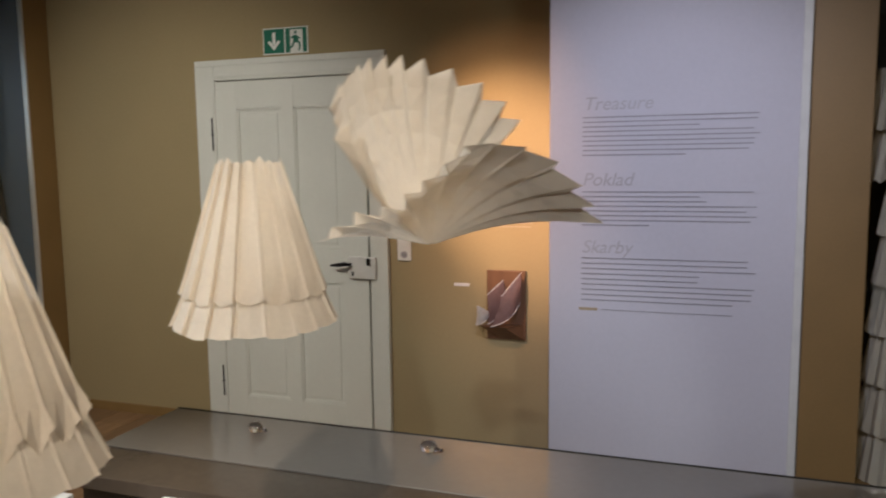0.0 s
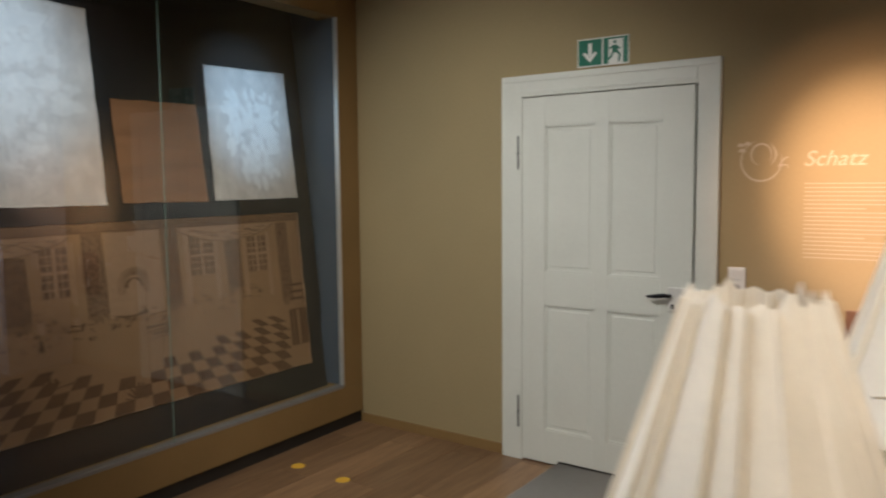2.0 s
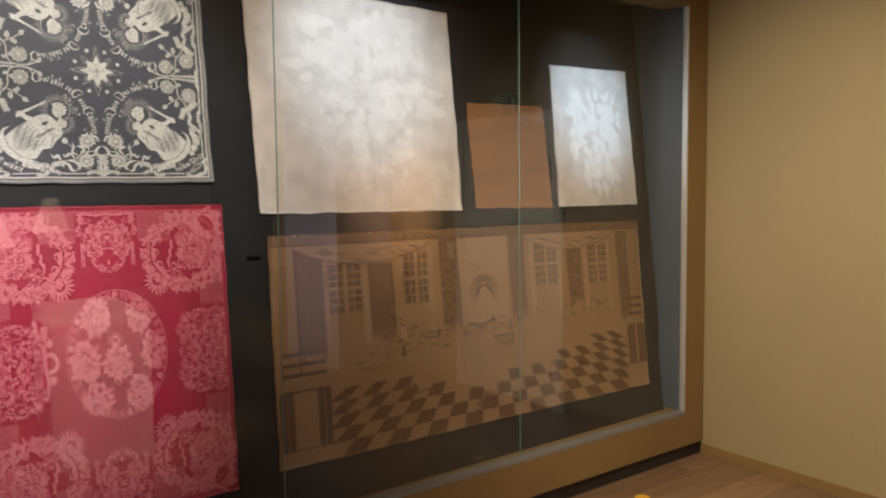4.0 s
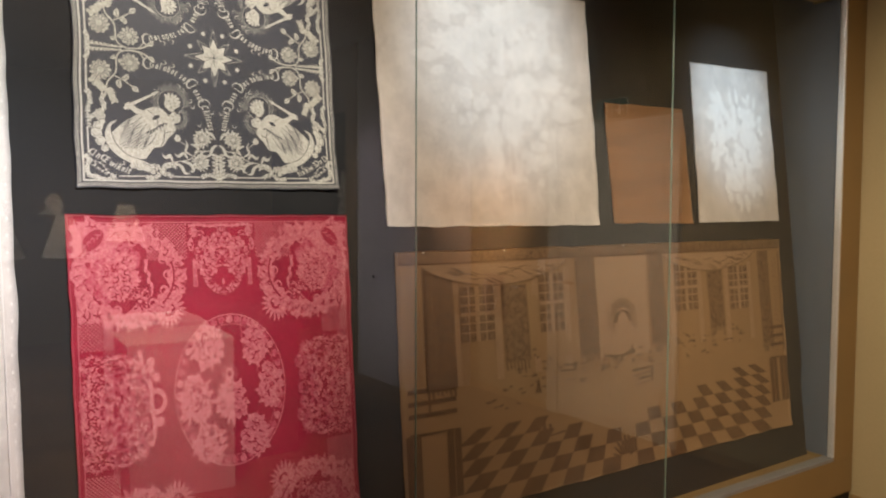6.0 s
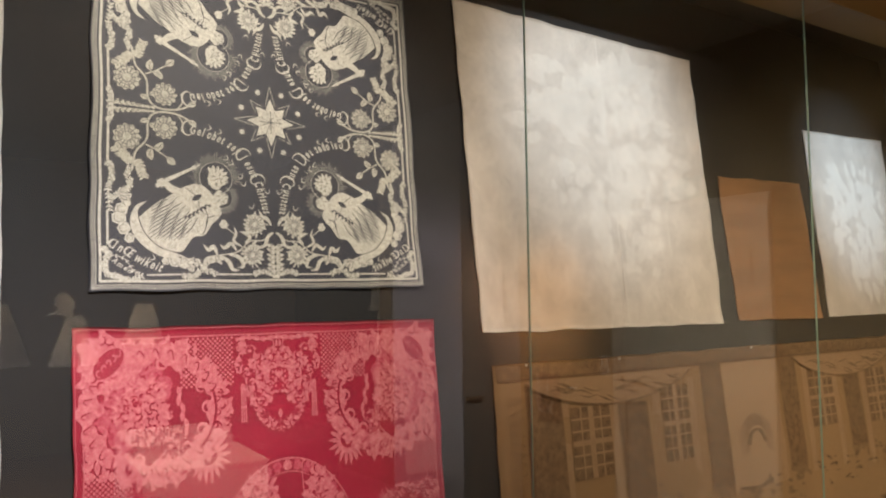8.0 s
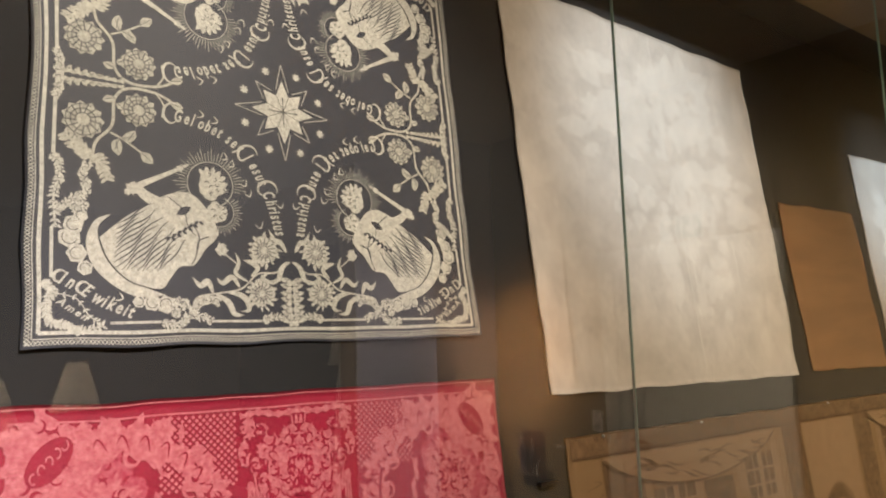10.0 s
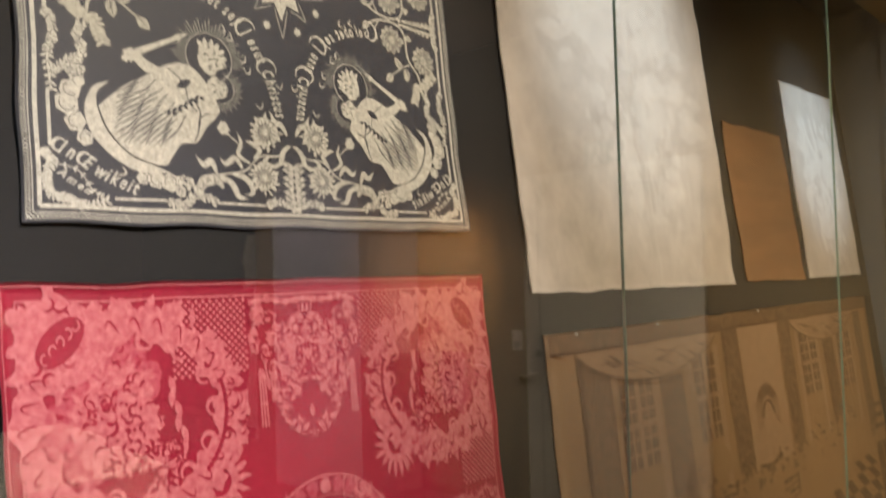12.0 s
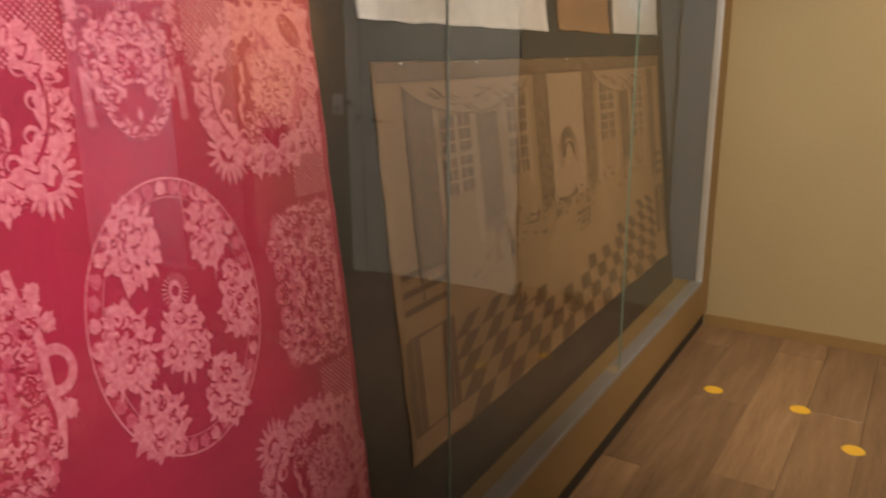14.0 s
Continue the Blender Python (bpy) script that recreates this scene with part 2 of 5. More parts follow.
def boxes(*spans, bevel=0.0):
    bm = bmesh.new()
    for lo, hi in spans:
        add_box(bm, lo, hi, bevel)
    return bm


def tube(points, radius, sides=8):
    """A round bar along a line of points."""
    verts, faces = [], []
    points = [Vector(p) for p in points]
    for i, p in enumerate(points):
        d = (points[min(i + 1, len(points) - 1)] - points[max(i - 1, 0)]).normalized()
        side = d.orthogonal().normalized()
        up = d.cross(side)
        r = radius[i] if isinstance(radius, (list, tuple)) else radius
        for k in range(sides):
            a = 2 * math.pi * k / sides
            verts.append(p + (side * math.cos(a) + up * math.sin(a)) * r)
    for i in range(len(points) - 1):
        for k in range(sides):
            faces.append((i * sides + k, i * sides + (k + 1) % sides, (i + 1) * sides + (k + 1) % sides, (i + 1) * sides + k))
    faces += [tuple(range(sides))[::-1], tuple(range((len(points) - 1) * sides, len(points) * sides))]
    return verts, faces


def lettering(text, size, mat, place, parent, shear=0.0, name="lettering"):
    """Raised words in the built-in font, standing on a wall that faces -y."""
    cu = bpy.data.curves.new(name, "FONT")
    cu.body, cu.size, cu.extrude, cu.shear, cu.offset = text, size, 0.0006, shear, size * 0.003
    ob = bpy.data.objects.new(name, cu)
    scene.collection.objects.link(ob)
    bpy.context.view_layer.update()
    me = bpy.data.meshes.new_from_object(ob.evaluated_get(bpy.context.evaluated_depsgraph_get()))
    bpy.data.objects.remove(ob)
    me.transform(Matrix.Translation(place) @ pose(0, 0, 0, 90, 0, 0))
    me.materials.clear()
    me.materials.append(mat)
    return part(name, me, mat, parent)


# ---- the room ----
X0, X1, Y0, YB = -4.95, 3.6, -2.9, 4.0
part("wall_back", boxes(((X0, YB, 0), (-2.87, YB + 0.3, CEIL)), ((-1.89, YB, 0), (X1, YB + 0.3, CEIL)), ((-2.87, YB, 2.085), (-1.89, YB + 0.3, CEIL))), OCHRE)
tagged(bpy.data.objects["wall_back"], "ochre painted plaster wall with a door opening", "wall", kind="structure")
tagged(part("wall_left", box((X0 - 0.2, Y0, 0), (X0, YB, CEIL)), OCHRE), "ochre painted wall behind the display cabinet", "wall", kind="structure")
tagged(part("wall_right", box((X1, Y0, 0), (X1 + 0.2, YB, CEIL)), OCHRE), "plain ochre painted wall", "wall", kind="structure")
tagged(part("wall_front", box((X0, Y0 - 0.2, 0), (X1, Y0, CEIL)), OCHRE), "plain ochre painted wall", "wall", kind="structure")
tagged(part("ceiling", box((X0 - 0.2, Y0 - 0.2, CEIL), (X1 + 0.2, YB + 0.3, CEIL + 0.2)), CEILING), "plain off-white ceiling", "ceiling", kind="structure")
floor = tagged(part("floor", box((X0, Y0, -0.2), (X1, YB + 0.3, -0.012)), KICK), "brown oak laminate floor of long planks", "floor", kind="structure")
base = part("baseboard", boxes(((-4.12, YB - 0.014, 0), (-3.003, YB, 0.062)), ((-1.783, YB - 0.014, 0), (-0.779, YB, 0.062)), bevel=0.003), OCHRE_FRAME)
tagged(base, "low ochre painted baseboard along the wall", "baseboard", kind="structure")

# the pier that carries the text panel
pier = tagged(part("text_panel", box((-0.777, 3.42, 0), (0.238, YB - 0.002, CEIL - 0.002), 0.004), LILAC), "pale grey painted pier with printed text", "text panel", kind="structure")
part("edge_trim", box((0.205, 3.414, 0), (0.2365, 3.4185, CEIL - 0.01), 0.001), LOCK_WHITE, pier)
for words, z in (("Treasure", 1.805), ("Poklad", 1.488), ("Skarby", 1.2)):
    lettering(words, 0.078, HEAD_INK, (-0.635, 3.419, z), pier, 0.25, "heading")


def text_line(parent, mat, x0, x1, z, y, tall):
    v = [(x0, y, z), (x1, y, z), (x1, y, z + tall), (x0, y, z + tall)]
    b = [(a, y + 0.0015, c) for a, _, c in v]
    return part("text_line", mesh_of("text_line", v + b, [(0, 1, 2, 3), (0, 4, 5, 1), (1, 5, 6, 2), (2, 6, 7, 3), (3, 7, 4, 0)], mat), mat, parent)


for top, bottom, lines, last in ((1.775, 1.617, 9, 0.6), (1.462, 1.321, 8, 0.4), (1.178, 0.996, 9, 0.88)):
    for i in range(lines):
        z = top + (bottom - top) * i / (lines - 1)
        w = 0.7 * (random.uniform(0.93, 1.0) if i < lines - 1 else last)
        w *= random.choice((1, 1, 1, 1, 0.72)) if 0 < i < lines - 1 else 1
        text_line(pier, INK, -0.635, -0.635 + w, z - 0.003, 3.418, 0.0045)
text_line(pier, TAN_INK, -0.645, -0.565, 0.948, 3.418, 0.012)
text_line(pier, INK, -0.55, -0.02, 0.952, 3.418, 0.003)

# wall lettering
legend = tagged(thing("wall_lettering", (-1.2, YB, 1.5), "white title and text lettered on the ochre wall", "lettering"), kind="structure")
lettering("Schatz", 0.098, WALL_TEXT, (-1.418, YB - 0.001, 1.672), legend, 0.3, "title")
for i in range(19):
    z = 1.59 - i * 0.0187
    text_line(legend, WALL_TEXT, -1.41, -1.41 + 0.455 * (random.uniform(0.9, 1.0) if i % 7 != 6 else 0.55), z, YB - 0.002, 0.0038)


def ribbon(points, width):
    verts, faces = [], []
    for i, p in enumerate(points):
        a, b = points[max(i - 1, 0)], points[min(i + 1, len(points) - 1)]
        dx, dy = b[0] - a[0], b[1] - a[1]
        n = math.hypot(dx, dy) or 1
        w = width(i / (len(points) - 1)) if callable(width) else width
        verts += [(p[0] - dy / n * w, p[1] + dx / n * w), (p[0] + dy / n * w, p[1] - dx / n * w)]
    for i in range(len(points) - 1):
        faces.append((2 * i, 2 * i + 1, 2 * i + 3, 2 * i + 2))
    return verts, faces


def wall_ribbon(points, width):
    v, f = ribbon(points, width)
    part("flourish", mesh_of("flourish", [(a, YB - 0.0015, b) for a, b in v], f, WALL_TEXT), WALL_TEXT, legend)


taper = lambda s: 0.0012 + 0.0035 * math.sin(math.pi * s)
wall_ribbon([(-1.6 + 0.09 * math.cos(a), 1.7 + 0.095 * math.sin(a)) for a in np.linspace(1.9, 6.6, 40)], taper)
wall_ribbon([(-1.6 + 0.045 * math.cos(a), 1.728 + 0.05 * math.sin(a)) for a in np.linspace(-0.6, 4.4, 30)], taper)
wall_ribbon([(-1.56 + 0.025 * math.sin(3 * s), 1.78 - 0.1 * s) for s in np.linspace(0, 1, 14)], taper)
wall_ribbon([(-1.5 + 0.02 * math.cos(6 * s), 1.71 - 0.05 * s + 0.012 * math.sin(9 * s)) for s in np.linspace(0, 1, 16)], taper)
for dx, dz in ((-0.024, -0.01), (0.0, 0.022), (-0.03, 0.016)):
    wall_ribbon([(-1.68 + dx + 0.035 * s, 1.752 + dz + 0.03 * s * (1 - s)) for s in np.linspace(0, 1, 7)], lambda s: 0.009 * math.sin(math.pi * s) + 0.0005)

# ---- door ----
door = tagged(thing("door_1", (-2.39, YB, 0), "closed white panelled wooden door in a white casing", "door"), kind="structure")
casing = part("casing", boxes(((-3.001, YB - 0.028, 0), (-2.868, YB + 0.1, 2.2)), ((-1.892, YB - 0.028, 0), (-1.785, YB + 0.1, 2.2)), ((-2.868, YB - 0.028, 2.082), (-1.892, YB + 0.1, 2.2)), bevel=0.004), DOOR_WHITE, door)
part("casing_moulding", boxes(((-2.99, YB - 0.033, 2.165), (-1.797, YB - 0.0285, 2.19)), ((-2.9, YB - 0.033, 2.1), (-1.9, YB - 0.0285, 2.115)), bevel=0.002), DOOR_WHITE, door)


def door_leaf():
    """Leaf of stiles and rails with sunk panels."""
    xs = (-2.8675, -2.727, -2.43, -2.351, -2.067, -1.906)
    zs = (0.012, 0.2, 0.925, 1.108, 1.92, 2.076)
    y0, y1 = YB - 0.022, YB + 0.035
    bm = bmesh.new()
    for a, b in ((0, 1), (2, 3), (4, 5)):
        add_box(bm, (xs[a], y0, zs[0]), (xs[b], y1, zs[5]), 0.002)
    for a, b in ((1, 2), (3, 4)):
        for c, d in ((0, 1), (2, 3), (4, 5)):
            add_box(bm, (xs[a], y0 + 0.0008, zs[c]), (xs[b], y1, zs[d]))
    leaf = part("leaf", bm, DOOR_WHITE, door)
    for a, b in ((1, 2), (3, 4)):
        for c, d in ((1, 2), (3, 4)):
            w = 0.022
            bm = box((xs[a], y0 + 0.014, zs[c]), (xs[b], y1 - 0.004, zs[d]))
            add_box(bm, (xs[a] + 0.03, y0 + 0.009, zs[c] + 0.03), (xs[b] - 0.03, y0 + 0.02, zs[d] - 0.03), 0.006)
            for lo, hi in (((xs[a], zs[c]), (xs[a] + 0.012, zs[d])), ((xs[b] - 0.012, zs[c]), (xs[b], zs[d])), ((xs[a], zs[c]), (xs[b], zs[c] + 0.012)), ((xs[a], zs[d] - 0.012), (xs[b], zs[d]))):
                add_box(bm, (lo[0], y0 + 0.005, lo[1]), (hi[0], y0 + 0.016, hi[1]), 0.002)
            part("panel", bm, DOOR_WHITE, leaf)
    return leaf


leaf = door_leaf()
# dark strips in place of the shade in the gaps round the leaf
part("gap_shade", boxes(((-1.9055, YB + 0.02, 0.0), (-1.8925, YB + 0.03, 2.08)), ((-2.86, YB + 0.02, 2.0765), (-1.9, YB + 0.03, 2.0815)), ((-2.86, YB + 0.0, 0.0), (-1.9, YB + 0.03, 0.011))), DARK, door)
lock = part("rim_lock", box((-2.02, YB - 0.046, 0.95), (-1.852, YB - 0.0285, 1.076), 0.006), LOCK_WHITE, door, "white painted box lock")
# the keyhole is a dark raised piece coloured like its inner shade
part("keyhole", box((-1.999, YB - 0.0495, 0.968), (-1.985, YB - 0.0485, 0.992), 0.002), DARK, lock)
part("escutcheon", box((-2.012, YB - 0.0483, 0.958), (-1.972, YB - 0.0462, 0.99), 0.003), LOCK_WHITE, lock)
part("bolt", box((-1.905, YB - 0.058, 1.03), (-1.885, YB - 0.0465, 1.07), 0.004), IRON, lock)
v, f = tube([(-2.005, YB - 0.03, 1.034), (-2.005, YB - 0.07, 1.034), (-2.03, YB - 0.075, 1.036), (-2.07, YB - 0.075, 1.03), (-2.118, YB - 0.073, 1.026)], [0.009, 0.009, 0.012, 0.011, 0.006])
part("lever_handle", mesh_of("lever_handle", v, f, IRON, True), IRON, door, "black iron lever handle")
for z in (1.775, 0.29):
    v, f = tube([(-2.888, YB - 0.036, z - 0.095), (-2.888, YB - 0.036, z - 0.09), (-2.888, YB - 0.036, z + 0.09), (-2.888, YB - 0.036, z + 0.095)], [0.0015, 0.0038, 0.0038, 0.0015])
    hinge = part("hinge", mesh_of("hinge", v, f, IRON, True), IRON, door, "black pin hinge")
    part("hinge_knob", box((-2.894, YB - 0.042, z - 0.008), (-2.882, YB - 0.03, z + 0.002), 0.002), IRON, hinge)

# socket and emergency sign
socket = tagged(thing("wall_socket", (-1.695, YB, 1.06), "white plastic switch and socket plate on the wall", "socket"))
part("plate", box((-1.736, YB - 0.011, 1.058), (-1.655, YB, 1.192), 0.004), PLASTIC, socket)
part("rocker", box((-1.722, YB - 0.016, 1.132), (-1.669, YB - 0.0112, 1.182), 0.003), PLASTIC, socket)
bm = bmesh.new()
bmesh.ops.create_cone(bm, cap_ends=True, segments=24, radius1=0.019, radius2=0.019, depth=0.004, matrix=pose(-1.695, YB - 0.0125, 1.092, 90, 0, 0))
well = part("outlet", bm, INK, socket, "grey round outlet")
# small dark blocks stand for the shaded pin holes
part("pin_hole", boxes(((-1.705, YB - 0.0152, 1.089), (-1.7, YB - 0.0146, 1.095)), ((-1.69, YB - 0.0152, 1.089), (-1.685, YB - 0.0146, 1.095))), DARK, well)

sign = tagged(thing("emergency_exit_sign", (-2.397, YB, 2.215), "green and white emergency exit sign above the door", "sign"))
part("sign_plate", box((-2.541, YB - 0.006, 2.214), (-2.253, YB, 2.36), 0.001), SIGN_WHITE, sign)


def sign_shape(polys, mat, y, name):
    verts, faces = [], []
    for poly in polys:
        faces.append(tuple(range(len(verts), len(verts) + len(poly))))
        verts += [(a, y, b) for a, b in poly]
    part(name, mesh_of(name, verts, faces, mat), mat, sign)


def rect(x0, z0, x1, z1):
    return [(x0, z0), (x1, z0), (x1, z1), (x0, z1)]


sign_shape([rect(-2.535, 2.22, -2.402, 2.354)], SIGN_GREEN, YB - 0.0068, "arrow_field")
sign_shape([rect(-2.479, 2.268, -2.458, 2.335), [(-2.51, 2.282), (-2.4685, 2.236), (-2.427, 2.282), (-2.44, 2.292), (-2.4685, 2.262), (-2.497, 2.292)]], SIGN_WHITE, YB - 0.0076, "arrow")
sign_shape([rect(-2.394, 2.22, -2.365, 2.354), rect(-2.285, 2.22, -2.259, 2.354), rect(-2.365, 2.345, -2.285, 2.354)], SIGN_GREEN, YB - 0.0068, "doorway")
sign_shape([[(-2.33 + 0.009 * math.cos(a), 2.329 + 0.009 * math.sin(a)) for a in np.linspace(0, 5.7, 10)], [(-2.345, 2.312), (-2.322, 2.316), (-2.312, 2.29), (-2.32, 2.272), (-2.345, 2.28)], [(-2.362, 2.3), (-2.345, 2.312), (-2.34, 2.305), (-2.358, 2.292)], [(-2.32, 2.31), (-2.298, 2.296), (-2.3, 2.289), (-2.322, 2.3)], [(-2.345, 2.28), (-2.33, 2.285), (-2.345, 2.252), (-2.368, 2.236), (-2.375, 2.243), (-2.356, 2.258)], [(-2.325, 2.28), (-2.312, 2.285), (-2.295, 2.262), (-2.305, 2.226), (-2.314, 2.228), (-2.308, 2.26)]], SIGN_GREEN, YB - 0.0072, "running_symbol")

# leaflet holder and small label
holder = tagged(thing("leaflet_holder", (-1.12, YB, 0.64), "brown wooden leaflet holder with folded pink leaflets", "leaflet holder"))
part("back_board", box((-1.222, YB - 0.018, 0.655), (-1.012, YB, 1.025), 0.003), HOLDER_WOOD, holder)


def holder_side(x):
    pts = [(YB - 0.019, 0.66), (YB - 0.04, 0.66), (YB - 0.13, 0.74), (YB - 0.135, 0.83), (YB - 0.019, 0.83)]
    v = [(x, a, b) for a, b in pts] + [(x + 0.003, a, b) for a, b in pts]
    f = [(4, 3, 2, 1, 0), (5, 6, 7, 8, 9)] + [(i, (i + 1) % 5, (i + 1) % 5 + 5, i + 5) for i in range(5)]
    part("side_panel", mesh_of("side_panel", v, f, GLASS), GLASS, holder, "clear acrylic side")


holder_side(-1.235)
v = [(-1.221, YB - 0.019, 0.74), (-1.02, YB - 0.019, 0.74), (-1.02, YB - 0.019, 0.66), (-1.14, YB - 0.019, 0.66), (-1.228, YB - 0.115, 0.741), (-1.09, YB - 0.115, 0.741), (-1.09, YB - 0.1, 0.728), (-1.21, YB - 0.1, 0.726)]
f = [(0, 1, 2, 3), (4, 7, 6, 5), (0, 4, 5, 1), (1, 5, 6, 2), (2, 6, 7, 3), (3, 7, 4, 0)]
part("tray", mesh_of("tray", v, f, HOLDER_WOOD), HOLDER_WOOD, holder, "slanting wooden tray")


def leaflet(top0, top1, low0, bend, low1, mat, label):
    """A bent page between a straight upper edge and a curved lower one."""
    ob = tagged(thing("leaflet", low0, label, "leaflet", "leaflets in the holder"))
    top0, top1, low0, bend, low1 = (Vector(p) for p in (top0, top1, low0, bend, low1))
    bm = bmesh.new()
    grid = []
    for j in range(9):
        h = j / 8
        row = []
        for i in range(11):
            s = i / 10
            low = low0 * (1 - s) ** 2 + bend * 2 * s * (1 - s) + low1 * s * s
            top = top0 + (top1 - top0) * s
            row.append(bm.verts.new(low + (top - low) * h + Vector((0.006 * math.sin(math.pi * h), -0.008 * math.sin(math.pi * h), 0))))
        grid.append(row)
    for j in range(8):
        for i in range(10):
            bm.faces.new((grid[j][i], grid[j][i + 1], grid[j + 1][i + 1], grid[j + 1][i]))
    bmesh.ops.solidify(bm, geom=bm.faces[:], thickness=0.0018)
    part("sheet", bm, mat, ob)
    for edge, lift in (([top0, top1], 0.0), ([low0 * (1 - s) ** 2 + bend * 2 * s * (1 - s) + low1 * s * s for s in np.linspace(0, 1, 9)], 0.0)):
        v, f = tube([tuple(p) for p in edge], 0.0022, 6)
        part("page_edge", mesh_of("page_edge", v, f, LEAFLET_WHITE), LEAFLET_WHITE, ob, "white paper edge")


PINK_PAGE = "folded pink printed leaflet standing bent in the wall holder"
leaflet((-1.107, 3.895, 0.916), (-1.029, 3.95, 1.02), (-1.174, 3.88, 0.742), (-1.06, 3.88, 0.765), (-1.034, 3.95, 0.862), LEAFLET, PINK_PAGE)
leaflet((-1.121, 3.905, 0.9), (-1.04, 3.958, 1.005), (-1.166, 3.89, 0.752), (-1.075, 3.89, 0.77), (-1.045, 3.958, 0.855), LEAFLET, PINK_PAGE)
leaflet((-1.198, 3.905, 0.906), (-1.127, 3.968, 0.976), (-1.192, 3.905, 0.748), (-1.16, 3.93, 0.775), (-1.114, 3.968, 0.8), LEAFLET, PINK_PAGE)
leaflet((-1.252, 3.9, 0.845), (-1.204, 3.94, 0.81), (-1.256, 3.885, 0.744), (-1.21, 3.89, 0.748), (-1.2, 3.94, 0.785), LEAFLET_WHITE, "curled white page sticking out of the wall holder")
tagged(part("wall_label", box((-1.41, YB - 0.003, 0.929), (-1.323, YB, 0.946), 0.001), LEAFLET_WHITE), "small white label strip on the wall", "label")

# ---- display cabinet along the left wall ----
GX, CY0, CY1, CZ0, CZ1 = -4.115, -1.6, 3.8, 0.292, 2.655
cab = tagged(thing("display_cabinet", (-4.4, 1.2, 0), "large built-in glass display cabinet with a black sloping board", "display cabinet"))
part("plinth", box((-4.9, CY0 - 0.2, 0), (GX - 0.015, YB - 0.003, 0.08)), KICK, cab, "black recessed plinth")
part("bottom_rail", box((-4.3, CY0 - 0.2, 0.081), (GX, YB - 0.003, CZ0 - 0.02), 0.002), OCHRE_FRAME, cab)
part("stile", box((-4.3, CY1 + 0.012, CZ0 - 0.0198), (GX, YB - 0.003, CEIL - 0.003), 0.002), OCHRE_FRAME, cab)
part("stile", box((-4.3, CY0 - 0.2, CZ0 - 0.0198), (GX, CY0, CEIL - 0.003), 0.002), OCHRE_FRAME, cab)
part("top_rail", box((-4.3, CY0 + 0.001, CZ1 + 0.012), (GX, CY1 + 0.011, CEIL - 0.003), 0.002), OCHRE_FRAME, cab)
part("glass_channel", box((-4.17, CY0 + 0.001, CZ0 - 0.0195), (GX + 0.0005, CY1 + 0.0115, CZ0 - 0.0005), 0.002), CHANNEL, cab, "grey metal glass channel")
part("edge_strip", box((GX - 0.03, CY1, CZ0 + 0.001), (GX + 0.002, CY1 + 0.0115, CZ1), 0.001), BRIGHT_EDGE, cab, "bright metal edge strip")
part("edge_strip", box((GX - 0.06, CY0 + 0.001, CZ1 + 0.0005), (GX + 0.001, CY1 + 0.0113, CZ1 + 0.0115), 0.001), OCHRE_FRAME, cab)
part("side_lining", box((-4.9, CY1 + 0.05, 0.2), (-4.301, CY1 + 0.07, CZ1 + 0.1)), GREY_LINING, cab, "grey painted side wall")
part("side_lining", box((-4.3, CY1 + 0.0018, CZ0 + 0.001), (GX - 0.0305, CY1 + 0.0115, CZ1), 0.0), GREY_LINING, cab)
part("inner_floor", box((-4.9, CY0, 0.2), (-4.1705, CY1 + 0.049, 0.262)), KICK, cab)
part("inner_top", box((-4.9, CY0, CZ1 + 0.1), (-4.301, CY1 + 0.049, CZ1 + 0.13)), KICK, cab)
part("inner_back", box((-4.93, CY0, 0.2), (-4.901, CY1 + 0.05, CZ1 + 0.13)), KICK, cab)
JOINTS = (CY0 + 0.004, 0.0, 1.257, 2.502, CY1 - 0.0005)
for a, b in zip(JOINTS, JOINTS[1:]):
    pane = part("glass_pane", box((GX - 0.009, a + 0.0012, CZ0 - 0.0003), (GX - 0.003, b - 0.0012, CZ1 + 0.0003)), GLASS, cab)
    pane.visible_shadow = False
for y in JOINTS[2:4]:
    part("glass_joint", box((GX - 0.0088, y - 0.0011, CZ0 - 0.0003), (GX - 0.0032, y + 0.0011, CZ1 + 0.0003)), GLASS_EDGE, cab, "greenish edge where two panes meet")

# the front is not quite square to the end wall
SKEW = Matrix.Translation((GX, 3.95, 0)) @ Matrix.Rotation(0.03, 4, "Z") @ Matrix.Translation((-GX, -3.95, 0))
for ob in cab.children:
    if ob.name.split(".")[0] in ("plinth", "bottom_rail", "stile", "top_rail", "glass_channel", "edge_strip", "inner_floor", "glass_pane", "glass_joint"):
        ob.data.transform(ob.matrix_basis.inverted() @ SKEW @ ob.matrix_basis)

# the sloping board
K0, K1, K2 = -4.0613, -0.0429, -0.1158
NORMAL = Vector((1, -K1, -K2)).normalized()


def on_board(y, z, d=0.0):
    return Vector((K0 + K1 * y + K2 * z, y, z)) + NORMAL * d


def board_slab(y0, y1, z0, z1, d0, d1):
    v = [on_board(y, z, d) for d in (d0, d1) for y, z in ((y0, z0), (y1, z0), (y1, z1), (y0, z1))]
    return v, [(0, 3, 2, 1), (4, 5, 6, 7), (0, 1, 5, 4), (1, 2, 6, 5), (2, 3, 7, 6), (3, 0, 4, 7)]


v, f = board_slab(CY0 + 0.01, 3.822, 0.263, 2.74, -0.03, 0.0)
part("sloping_board", mesh_of("sloping_board", v, f, BLACK), BLACK, cab, "black fabric-covered sloping board")


